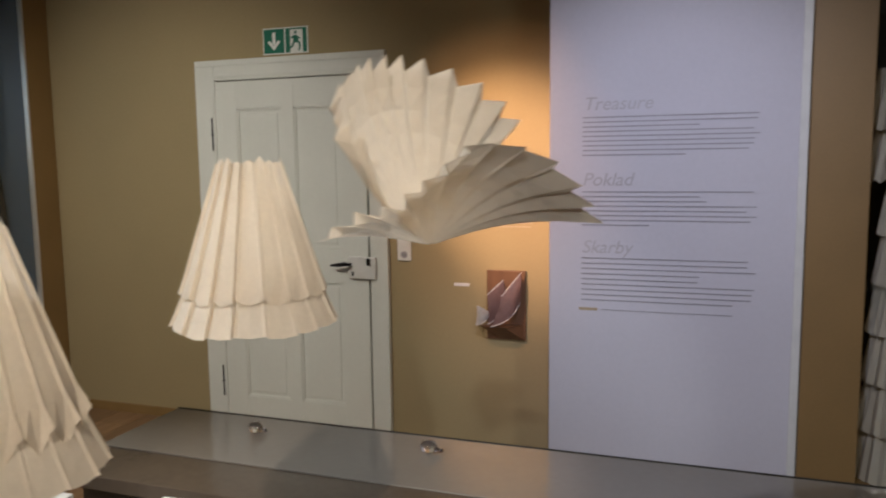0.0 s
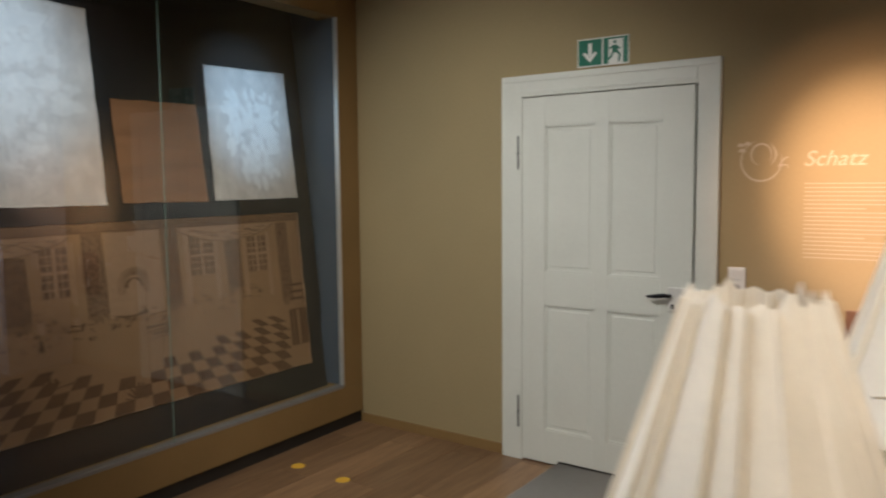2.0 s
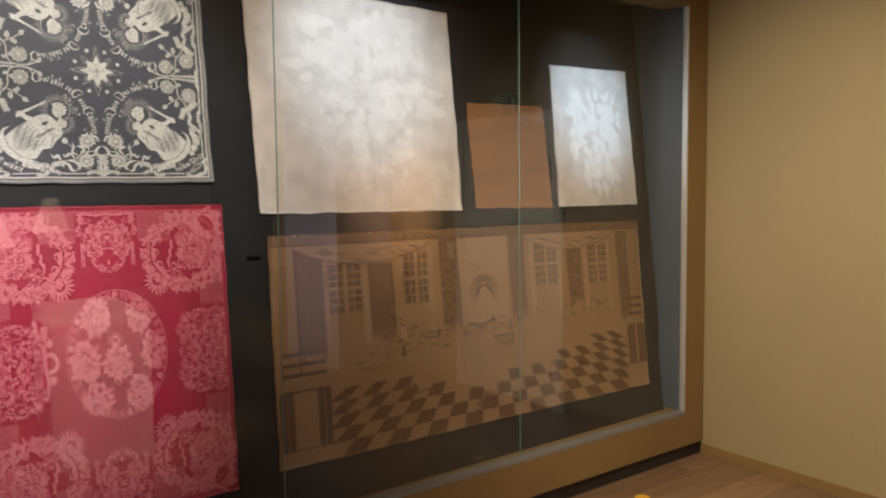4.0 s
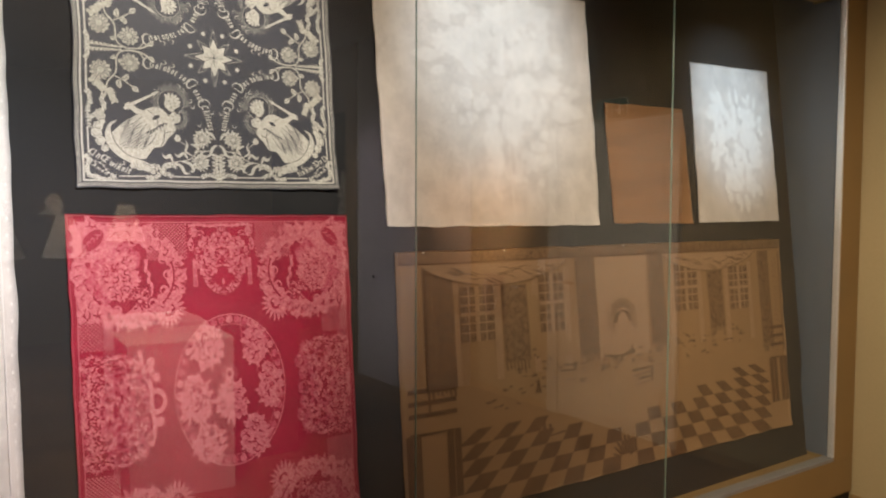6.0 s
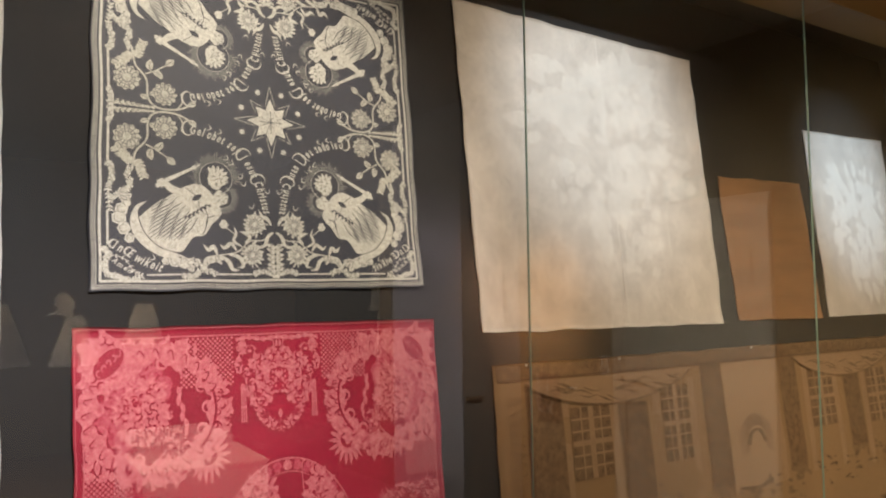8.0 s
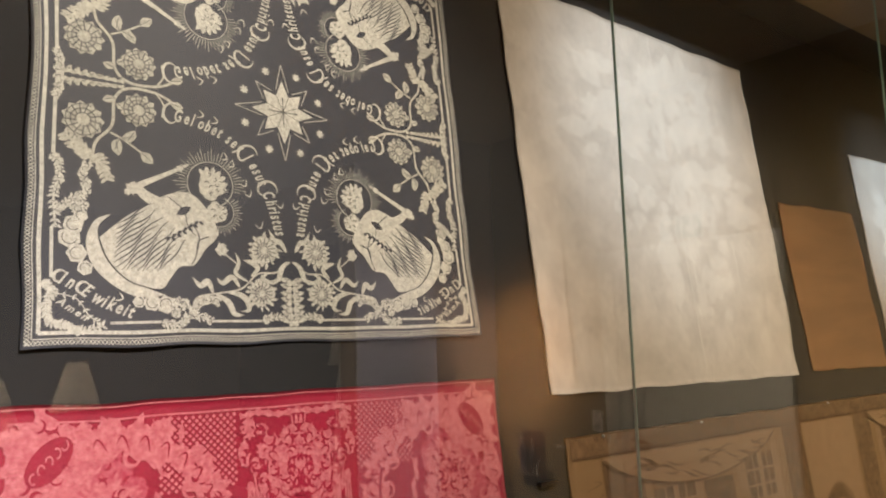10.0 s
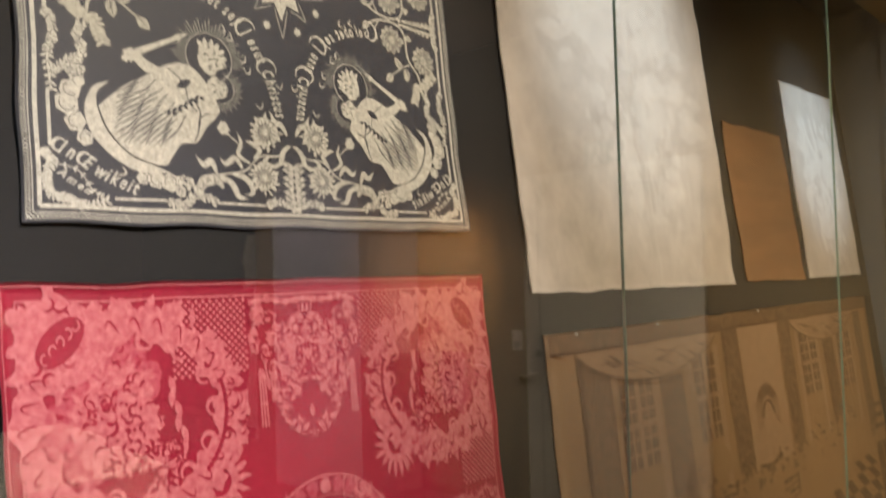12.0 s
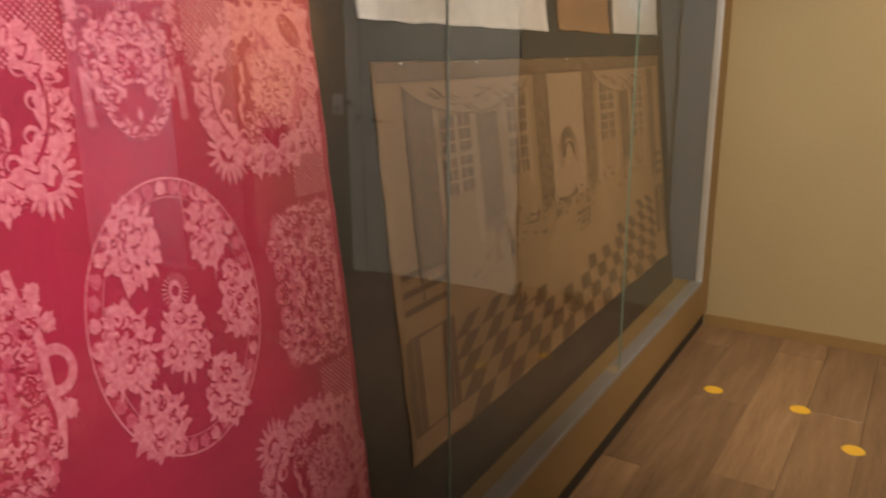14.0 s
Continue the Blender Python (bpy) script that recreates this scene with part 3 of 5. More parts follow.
class Cloth:
    """A flat textile on the board, given by four corners (y, z): top left, top right, bottom right, bottom left."""

    def __init__(self, name, corners, mat, label, wave=0.004, lift=0.006, curl=0.004, category="textile"):
        self.c, self.lift, self.curl, self.wave, self.seed = corners, lift, curl, wave, random.uniform(0, 50)
        n = 72
        pts = [[self.at(i / n, j / n) for i in range(n + 1)] for j in range(n + 1)]
        verts = [p for row in pts for p in row]
        faces = [(j * (n + 1) + i, j * (n + 1) + i + 1, (j + 1) * (n + 1) + i + 1, (j + 1) * (n + 1) + i) for j in range(n) for i in range(n)]
        rim = [i for i in range(n + 1)] + [j * (n + 1) + n for j in range(1, n + 1)] + [n * (n + 1) + i for i in range(n - 1, -1, -1)] + [j * (n + 1) for j in range(n - 1, 0, -1)]
        start = len(verts)
        verts += [verts[i] - NORMAL * 0.003 for i in rim]
        for k in range(len(rim)):
            k2 = (k + 1) % len(rim)
            faces.append((rim[k], rim[k2], start + k2, start + k))
        self.ob = tagged(part(name, mesh_of(name, verts, faces, mat, True), mat), label, category, "textiles in the cabinet")

    def yz(self, u, v):
        """u to the right, v down, both 0 to 1."""
        (a, b), (c, d), (e, f_), (g, h) = self.c
        y = (a * (1 - u) + c * u) * (1 - v) + (g * (1 - u) + e * u) * v
        z = (b * (1 - u) + d * u) * (1 - v) + (h * (1 - u) + f_ * u) * v
        return y, z

    def at(self, u, v, d=0.0):
        y, z = self.yz(u, v)
        s = self.seed
        ex, ey = max(0, 1 - min(u, 1 - u) * 14), max(0, 1 - min(v, 1 - v) * 14)
        y += self.wave * ex * noise.noise(Vector((s, z * 9, 0))) * 1.6
        z += self.wave * ey * noise.noise(Vector((y * 9, s, 3))) * 1.6
        ripple = self.curl * (ex + ey) * (0.5 + noise.noise(Vector((y * 7, z * 7, s)))) + 0.0032 * noise.noise(Vector((y * 4, z * 6, s + 9)))
        return on_board(y, z, self.lift + max(ripple, -0.002) + d)


class Figure:
    """Flat woven shapes on a cloth, gathered in cloth coordinates and laid 1 mm proud."""

    def __init__(self, cloth):
        self.cloth, self.verts, self.faces = cloth, [], []

    def poly(self, pts):
        wide = max(max(p[i] for p in pts) - min(p[i] for p in pts) for i in (0, 1))
        if wide > 0.03:
            # large shapes are divided so that they follow the cloth
            n, rings = len(pts), max(2, int(wide / 0.025))
            edge = []
            for a, b in zip(pts, pts[1:] + pts[:1]):
                cuts = max(1, int(math.hypot(b[0] - a[0], b[1] - a[1]) / 0.025))
                edge += [(a[0] + (b[0] - a[0]) * c / cuts, a[1] + (b[1] - a[1]) * c / cuts) for c in range(cuts)]
            cx, cy = sum(p[0] for p in pts) / n, sum(p[1] for p in pts) / n
            m, k = len(edge), len(self.verts)
            for r in range(1, rings + 1):
                self.verts += [(cx + (x - cx) * r / rings, cy + (y - cy) * r / rings) for x, y in edge]
            self.faces.append(tuple(range(k, k + m)))
            for r in range(rings - 1):
                for i in range(m):
                    j = (i + 1) % m
                    self.faces.append((k + r * m + i, k + r * m + j, k + (r + 1) * m + j, k + (r + 1) * m + i))
            return
        k = len(self.verts)
        self.verts += pts
        self.faces.append(tuple(range(k, k + len(pts))))

    def strip(self, pts, width):
        v, f = ribbon(pts, width)
        k = len(self.verts)
        self.verts += v
        self.faces += [tuple(i + k for i in q) for q in f]

    def ring(self, cx, cy, rx, ry, width, a0=0.0, a1=2 * math.pi, n=28):
        self.strip([(cx + rx * math.cos(a), cy + ry * math.sin(a)) for a in np.linspace(a0, a1, n)], width)

    def leaf(self, x, y, angle, length, wide):
        c, s = math.cos(angle), math.sin(angle)
        pts = [(0, 0), (0.25, 0.7), (0.5, 1.0), (0.78, 0.6), (1, 0), (0.75, -0.7), (0.45, -1.0), (0.2, -0.6)]
        self.poly([(x + length * a * c - wide * b * s, y + length * a * s + wide * b * c) for a, b in pts])

    def rosette(self, x, y, r, petals=9, deep=0.22, turn=0.0):
        self.poly([(x + r * (1 - deep * (k % 2)) * math.cos(turn + math.pi * k / petals), y + r * (1 - deep * (k % 2)) * math.sin(turn + math.pi * k / petals)) for k in range(2 * petals)])

    def mirrored(self, flip_u, flip_v, other):
        """Adds another figure's shapes, turned over left to right or top to bottom."""
        k = len(self.verts)
        self.verts += [((1 - a) if flip_u else a, (1 - b) if flip_v else b) for a, b in other.verts]
        self.faces += [tuple(i + k for i in q) for q in other.faces]

    def build(self, name, mat, d=0.001):
        level = {}
        for k, face in enumerate(self.faces):
            for i in face:
                level.setdefault(i, d + (k % 37) * 0.8e-5)
        verts = [self.cloth.at(min(max(u, 0.004), 0.996), min(max(v, 0.004), 0.996), level.get(i, d)) for i, (u, v) in enumerate(self.verts)]
        return tagged(part(name, mesh_of(name, verts, self.faces, mat), mat, self.cloth.ob), kind="stuff")

# ---- textiles in the cabinet ----
def cluster(fig, cx, cy, rx, ry, count, leaf_len, aspect, detail=None, rosettes=0.35):
    """An uneven bunch of leaves and blossoms inside an ellipse; aspect is the cloth's width over its height."""
    for k in range(count):
        a, r = random.uniform(0, 2 * math.pi), math.sqrt(random.random())
        x, y = cx + rx * r * math.cos(a), cy + ry * r * math.sin(a)
        s = leaf_len * random.uniform(0.55, 1.15)
        if random.random() < rosettes:
            fig.rosette(x, y, s * 0.42, random.randint(5, 8), 0.35, random.random())
        else:
            fig.leaf(x, y, a + random.uniform(-0.9, 0.9), s, s * random.uniform(0.2, 0.34))
        if detail is not None:
            t = random.uniform(0, 6.28)
            detail.strip([(x + s * 0.28 * math.cos(t + q), y + s * 0.28 * math.sin(t + q)) for q in np.linspace(0, random.uniform(1.2, 2.8), 6)], s * 0.035)


def glyph(ch, store={}):
    """The filled faces of one letter of the built-in font, one unit high."""
    if ch not in store:
        cu = bpy.data.curves.new("glyph", "FONT")
        cu.body, cu.size, cu.shear, cu.offset, cu.resolution_u = ch, 1.0, 0.25, 0.026, 2
        ob = bpy.data.objects.new("glyph", cu)
        scene.collection.objects.link(ob)
        bpy.context.view_layer.update()
        me = bpy.data.meshes.new_from_object(ob.evaluated_get(bpy.context.evaluated_depsgraph_get()))
        store[ch] = ([(v.co.x, v.co.y) for v in me.vertices], [tuple(p.vertices) for p in me.polygons])
        bpy.data.objects.remove(ob)
        bpy.data.meshes.remove(me)
    return store[ch]


def woven_words(fig, words, path, size, swash=0.0):
    """Letters along a path, spread over its whole length; swash: reach of the curl round each initial."""
    pts = [Vector(p) for p in path]
    lengths = [(b - a).length for a, b in zip(pts, pts[1:])]
    whole = sum(lengths)

    def along(t):
        t = min(max(t, 0), 0.9999) * whole
        for a, b, n in zip(pts, pts[1:], lengths):
            if t <= n:
                return a + (b - a) * (t / n), (b - a).normalized()
            t -= n

    advance = {" ": 0.45, "i": 0.34, "t": 0.42, "r": 0.45, "s": 0.52, "m": 0.95, "w": 0.85, "G": 0.95, "C": 0.9, "J": 0.8, "E": 0.85, "I": 0.5, "A": 0.8}
    total = sum(advance.get(c, 0.62) for c in words)
    x = 0.0
    for c in words:
        w = advance.get(c, 0.62)
        p, d = along((x + w * 0.12) / total)
        ahead, _ = along((x + w * 0.9) / total)
        d = (ahead - p).normalized() if (ahead - p).length > 1e-5 else d
        up = Vector((d.y, -d.x))
        x += w
        if c == " ":
            continue
        verts, faces = glyph(c)
        k = len(fig.verts)
        fig.verts += [tuple(p + d * (a * size * whole / (total * size)) * 0.95 + up * b * size) for a, b in verts]
        fig.faces += [tuple(i + k for i in f) for f in faces]
        if swash and c.isupper():
            o = p - d * swash * 0.1 + up * size * 0.3
            fig.strip([tuple(o + d * swash * math.cos(a) * (1 - 0.1 * a) + up * swash * 1.1 * math.sin(a) * (1 - 0.08 * a)) for a in np.linspace(0.9, 5.6, 16)], lambda q: 0.0006 + 0.0022 * math.sin(math.pi * q))
        elif c in "hlbkyJs" and swash:
            o, side = p + d * size * 0.25, (1 if c in "hlbk" else -1)
            fig.strip([tuple(o + up * size * side * (0.55 + 0.5 * q) + d * size * 0.35 * math.sin(3 * q)) for q in np.linspace(0, 1, 7)], lambda q: 0.0004 + 0.0013 * math.sin(math.pi * q))


def mass(fig, cx, cy, rx, ry, lobes=7, tips=10, rough=0.13, line=None, cuts=0):
    """A woven clump with a lobed, ragged outline, leaf tips round it and ground-coloured cuts inside."""
    t0, t1 = random.uniform(0, 6.28), random.uniform(0, 6.28)
    n = max(24, lobes * 6)
    pts = []
    for k in range(n):
        a = 2 * math.pi * k / n
        r = 0.86 + rough * abs(math.sin(lobes * a / 2 + t0)) + 0.07 * math.sin(3 * a + t1) + random.uniform(-0.05, 0.05)
        pts.append((cx + rx * r * math.cos(a), cy + ry * r * math.sin(a)))
    fig.poly(pts)
    size = min(rx, ry) * 0.5
    for k in range(tips):
        a = 2 * math.pi * (k + random.uniform(-0.35, 0.35)) / tips
        fig.leaf(cx + rx * 0.82 * math.cos(a), cy + ry * 0.82 * math.sin(a), a + random.uniform(-0.7, 0.7), size * random.uniform(0.6, 1.25), size * random.uniform(0.16, 0.28))
    if line is not None:
        for k in range(cuts):
            a, r, t = random.uniform(0, 6.28), 0.82 * math.sqrt(random.random()), random.uniform(0, 6.28)
            x, y, g = cx + rx * r * math.cos(a), cy + ry * r * math.sin(a), random.uniform(0.004, 0.012)
            bend, fat = random.uniform(1.2, 3.6), random.uniform(0.0008, 0.0024)
            line.strip([(x + g * math.cos(t + q), y + g * 0.8 * math.sin(t + q)) for q in np.linspace(0, bend, 7)], lambda q: 0.0003 + fat * math.sin(math.pi * q))


def acanthus(fig, pts, width, leaf_len, every=1, side=0):
    """A stem with curling leaves on one or both sides."""
    fig.strip(pts, width)
    for k in range(0, len(pts) - 1, every):
        (x0, y0), (x1, y1) = pts[k], pts[k + 1]
        a = math.atan2(y1 - y0, x1 - x0)
        for sgn in ((1, -1) if side == 0 else (side,)):
            fig.leaf(x0, y0, a + sgn * random.uniform(0.7, 1.1), leaf_len * random.uniform(0.8, 1.2), leaf_len * 0.22)


def smooth(points, n=8):
    """A flowing line through the given points."""
    p = [Vector(q) for q in points]
    out = []
    for i in range(len(p) - 1):
        p0, p1, p2, p3 = p[max(i - 1, 0)], p[i], p[i + 1], p[min(i + 2, len(p) - 1)]
        for k in range(n):
            u = k / n
            out.append(tuple(0.5 * (2 * p1 + (p2 - p0) * u + (2 * p0 - 5 * p1 + 4 * p2 - p3) * u * u + (3 * p1 - 3 * p2 + p3 - p0) * u ** 3)))
    return out + [tuple(p[-1])]


def navy_napkin():
    cl = Cloth("navy_napkin", ((0.283, 2.455), (1.091, 2.458), (1.097, 1.646), (0.281, 1.636)), NAVY, "navy damask napkin with cream star, roses and figures", wave=0.003)
    fig, line = Figure(cl), Figure(cl)
    # border lines, and an openwork edge of small crosses
    for e, w in ((0.0155, 0.0009), (0.0255, 0.0034)):
        for a, b in (((e, e), (1 - e, e)), ((1 - e, e), (1 - e, 1 - e)), ((1 - e, 1 - e), (e, 1 - e)), ((e, 1 - e), (e, e))):
            fig.strip([(a[0] + (b[0] - a[0]) * s, a[1] + (b[1] - a[1]) * s) for s in np.linspace(0, 1, 30)], w)
    for k in range(150):
        t = 0.006 + 0.988 * k / 150
        for side in (0.0085, 0.9915):
            for d in (-1, 1):
                fig.strip([(t, side - 0.0045 * d), (t + 0.0062, side + 0.0045 * d)], 0.0007)
                fig.strip([(side - 0.0045 * d, t), (side + 0.0045 * d, t + 0.0062)], 0.0007)
    # star
    for k in range(8):
        a = math.pi * k / 4 + math.pi / 2
        r = (0.074, 0.064)[k % 2]
        fig.poly([(0.5, 0.5), (0.5 + 0.04 * math.cos(a - 0.39), 0.5 + 0.04 * math.sin(a - 0.39)), (0.5 + r * math.cos(a), 0.5 + r * math.sin(a)), (0.5 + 0.04 * math.cos(a + 0.39), 0.5 + 0.04 * math.sin(a + 0.39))])
        line.strip([(0.5, 0.5), (0.5 + 0.038 * math.cos(a + 0.39), 0.5 + 0.038 * math.sin(a + 0.39))], 0.0005)
        tip = (0.5 + (0.112, 0.088)[k % 2] * math.cos(a), 0.5 + (0.112, 0.088)[k % 2] * math.sin(a))
        for g in (-0.3, 0.3):
            fig.strip([(0.5 + 0.052 * math.cos(a + g), 0.5 + 0.052 * math.sin(a + g)), tip], 0.0008)
        b = a + 0.39
        fig.rosette(0.5 + 0.097 * math.cos(b), 0.5 + 0.097 * math.sin(b), 0.0115, 7, 0.5)
    line.strip([(0.5, 0.465), (0.5, 0.535)], 0.001)
    line.strip([(0.465, 0.5), (0.535, 0.5)], 0.001)
    # one quarter, repeated by turning it over
    q, ql, qd, dim = Figure(cl), Figure(cl), Figure(cl), Figure(cl)
    words = smooth([(0.255, 0.557), (0.3, 0.564), (0.345, 0.578), (0.385, 0.602), (0.418, 0.64), (0.442, 0.69), (0.457, 0.735), (0.468, 0.782)])
    woven_words(q, "Gelobet sey Jesus Christus", words, 0.037, 0.026)
    # robed shape on a crescent, lying across the corner with its crown towards the middle
    robe = [(0.122, 0.803), (0.163, 0.765), (0.203, 0.738), (0.243, 0.712), (0.286, 0.704), (0.318, 0.728), (0.343, 0.774), (0.338, 0.795), (0.318, 0.815), (0.305, 0.835), (0.292, 0.849), (0.266, 0.853), (0.247, 0.876), (0.228, 0.896), (0.175, 0.882), (0.137, 0.843)]
    q.poly(smooth(robe + robe[:1], 4)[:-1])
    outer = smooth([(0.142, 0.758), (0.114, 0.772), (0.099, 0.81), (0.109, 0.852), (0.143, 0.889), (0.188, 0.911), (0.24, 0.907)], 6)
    inner = smooth([(0.142, 0.758), (0.122, 0.78), (0.121, 0.806), (0.136, 0.845), (0.17, 0.881), (0.205, 0.894), (0.24, 0.907)], 6)
    for a, b in zip(range(len(outer) - 1), range(1, len(outer))):
        q.poly([outer[a], outer[b], inner[b], inner[a]])
    ql.strip(inner[4:], 0.0008)
    for x, y, r in ((0.078, 0.782, 0.018), (0.072, 0.806, 0.02), (0.084, 0.834, 0.018), (0.098, 0.86, 0.014), (0.213, 0.921, 0.017), (0.238, 0.925, 0.018), (0.19, 0.92, 0.012), (0.09, 0.765, 0.013)):
        q.rosette(x, y, r, 6, 0.14, x * 50)
        ql.ring(x, y, r * 0.6, r * 0.6, 0.0007, x * 90, x * 90 + 3.6, 12)
    hx, hy, gx, gy = 0.331, 0.682, 0.347, 0.738
    q.ring(hx, hy, 0.047, 0.047, 0.0009, 2.6, 7.4, 36)
    q.ring(gx, gy, 0.031, 0.031, 0.0008, -1.2, 2.4, 24)
    for k in range(38):
        a = 2.5 + 4.0 * k / 37
        r1 = (0.076, 0.064, 0.07)[k % 3]
        q.strip([(hx + 0.05 * math.cos(a), hy + 0.05 * math.sin(a)), (hx + r1 * math.cos(a), hy + r1 * math.sin(a))], 0.0006)
    for k in range(20):
        a = -0.7 + 2.6 * k / 19
        r1 = 0.05 if k % 2 else 0.044
        q.strip([(gx + 0.034 * math.cos(a), gy + 0.034 * math.sin(a)), (gx + r1 * math.cos(a), gy + r1 * math.sin(a))], 0.0006)
    mass(q, hx + 0.002, hy + 0.002, 0.029, 0.032, 5, 0)
    mass(q, gx - 0.004, gy + 0.002, 0.022, 0.023, 5, 0)
    for k in range(7):
        a = -2.2 + 0.42 * k
        q.leaf(hx + 0.022 * math.cos(a), hy + 0.022 * math.sin(a), a, 0.016, 0.005)
    for k in range(9):
        a, r = 2.4 * k, 0.006 + 0.0024 * k
        ql.ring(hx + 0.008 + r * math.cos(a), hy + r * math.sin(a), 0.004, 0.003, 0.0009, a, a + 3.5, 8)
    for k in range(6):
        a = 1.1 * k
        ql.ring(gx + 0.012 * math.cos(a), gy + 0.012 * math.sin(a), 0.004, 0.003, 0.0009, a, a + 3.0, 8)
    # folds of the robe
    ux, uy = -0.72, 0.69
    for k in range(19):
        w = -0.066 + 0.132 * k / 18
        s0 = 0.015 + 0.02 * ((k * 5) % 3)
        stroke = []
        for t in np.linspace(s0, 0.152 - 0.9 * abs(w) + 0.012 * ((k * 3) % 3), 22):
            spread = w * (0.72 + 2.2 * t) + 0.0022 * math.sin(95 * t + 1.3 * k)
            stroke.append((0.258 + ux * t - uy * spread * 0.95, 0.755 + uy * t + ux * spread * 0.95))
        ql.strip(stroke, lambda w_: 0.0005 + 0.0009 * math.sin(math.pi * w_))
    for k in range(6):
        x, y = 0.25 + 0.011 * k, 0.795 - 0.007 * k
        for t in (0.6, 2.5):
            ql.leaf(x, y, t, 0.012, 0.0032)
    ql.leaf(0.262, 0.75, -0.55, 0.034, 0.008)
    ql.strip(smooth([(0.245, 0.715), (0.275, 0.74), (0.285, 0.775), (0.3, 0.79)]), 0.0008)
    ql.strip(smooth([(0.29, 0.765), (0.305, 0.79), (0.298, 0.83), (0.29, 0.846)]), 0.0011)
    ql.strip(smooth([(0.325, 0.79), (0.305, 0.8), (0.3, 0.82)]), 0.0012)
    # arm and sceptre
    q.strip(smooth([(0.228, 0.73), (0.205, 0.718), (0.19, 0.704)]), lambda t: 0.012 - 0.004 * t)
    mass(q, 0.182, 0.705, 0.015, 0.012, 5, 4)
    q.strip([(0.19, 0.699), (0.272, 0.655)], lambda t: 0.0062 - 0.003 * t)
    q.rosette(0.27, 0.656, 0.009, 5, 0.4)
    q.leaf(0.272, 0.654, -0.5, 0.02, 0.003)
    q.rosette(0.171, 0.713, 0.008, 5, 0.4)
    # corner words and their scrolls
    woven_words(q, "In Ewikeit", smooth([(0.052, 0.886), (0.085, 0.903), (0.12, 0.926), (0.176, 0.95)]), 0.034, 0.013)
    woven_words(q, "Amen", smooth([(0.05, 0.92), (0.07, 0.935), (0.1, 0.955)]), 0.019, 0.0)
    acanthus(q, smooth([(0.03, 0.885), (0.045, 0.9), (0.035, 0.93), (0.045, 0.955), (0.07, 0.962), (0.09, 0.972), (0.13, 0.962)], 6), 0.0014, 0.0115, 1)
    acanthus(q, smooth([(0.05, 0.905), (0.085, 0.915), (0.105, 0.945), (0.12, 0.955)], 5), 0.001, 0.008, 2)
    # inner border line between leaf ornaments
    q.strip([(0.044, 0.545), (0.044, 0.655)], 0.0032)
    q.strip([(0.044, 0.79), (0.044, 0.878)], 0.0028)
    q.strip([(0.14, 0.958), (0.23, 0.957)], 0.0024)
    q.strip([(0.325, 0.957), (0.43, 0.957)], 0.0024)
    for pts in ([(0.043, 0.655), (0.055, 0.69), (0.045, 0.73), (0.05, 0.79)], [(0.05, 0.76), (0.075, 0.735), (0.1, 0.72), (0.092, 0.69), (0.1, 0.668)], [(0.1, 0.74), (0.085, 0.755), (0.075, 0.74)], [(0.23, 0.957), (0.262, 0.965), (0.285, 0.945), (0.325, 0.957)], [(0.262, 0.95), (0.25, 0.93), (0.265, 0.918), (0.275, 0.93)], [(0.285, 0.945), (0.3, 0.925), (0.325, 0.915), (0.34, 0.92)], [(0.43, 0.957), (0.46, 0.95), (0.5, 0.955)], [(0.044, 0.5), (0.05, 0.52), (0.044, 0.545)]):
        stem = smooth(pts, 6)
        acanthus(q, stem, 0.0019, 0.0115, 1)
        for k in range(1, len(stem) - 1, 2):
            ql.ring(stem[k][0], stem[k][1], 0.004, 0.004, 0.0006, k, k + 3.5, 8)
        for k in range(3, len(stem), 6):
            q.rosette(stem[k][0] + 0.006, stem[k][1] - 0.004, 0.0062, 5, 0.3, k)
    # roses with stems and leaves down the side
    for x, y, r in ((0.192, 0.548, 0.035), (0.092, 0.583, 0.038)):
        for turn, size in ((0.0, 1.0), (0.3, 0.72), (0.55, 0.45)):
            qd.rosette(x, y, r * size, 11, 0.17, turn)
            ql.ring(x, y, r * size * 0.8, r * size * 0.8, 0.0007, turn * 5, turn * 5 + 5.2, 22)
        for k in range(13):
            a = 2 * math.pi * k / 13
            ql.strip([(x + r * 0.3 * math.cos(a), y + r * 0.3 * math.sin(a)), (x + r * 0.86 * math.cos(a + 0.16), y + r * 0.86 * math.sin(a + 0.16))], 0.0009)
    qd.strip(smooth([(0.5 - 0.24, 0.522), (0.225, 0.507), (0.175, 0.506), (0.148, 0.53), (0.143, 0.585), (0.115, 0.622), (0.108, 0.655), (0.1, 0.68)]), 0.0028)
    qd.strip(smooth([(0.225, 0.507), (0.24, 0.53), (0.236, 0.555)]), 0.0018)
    qd.strip(smooth([(0.14, 0.6), (0.165, 0.612), (0.2, 0.635)]), 0.002)
    for x, y, a, n in ((0.254, 0.524, 0.2, 0.026), (0.195, 0.632, 0.7, 0.032), (0.16, 0.61, -0.3, 0.03), (0.172, 0.612, -1.0, 0.026), (0.156, 0.61, 1.9, 0.03), (0.15, 0.615, 1.4, 0.03), (0.148, 0.53, 2.8, 0.024), (0.15, 0.54, 0.6, 0.02)):
        qd.leaf(x, y, a, n, n * 0.34)
        ql.strip([(x, y), (x + n * 0.8 * math.cos(a), y + n * 0.8 * math.sin(a))], 0.0006)
    acanthus(qd, smooth([(0.105, 0.655), (0.085, 0.635), (0.06, 0.612)], 4), 0.003, 0.019, 1)
    acanthus(qd, smooth([(0.112, 0.648), (0.126, 0.665), (0.135, 0.695)], 4), 0.003, 0.017, 1)
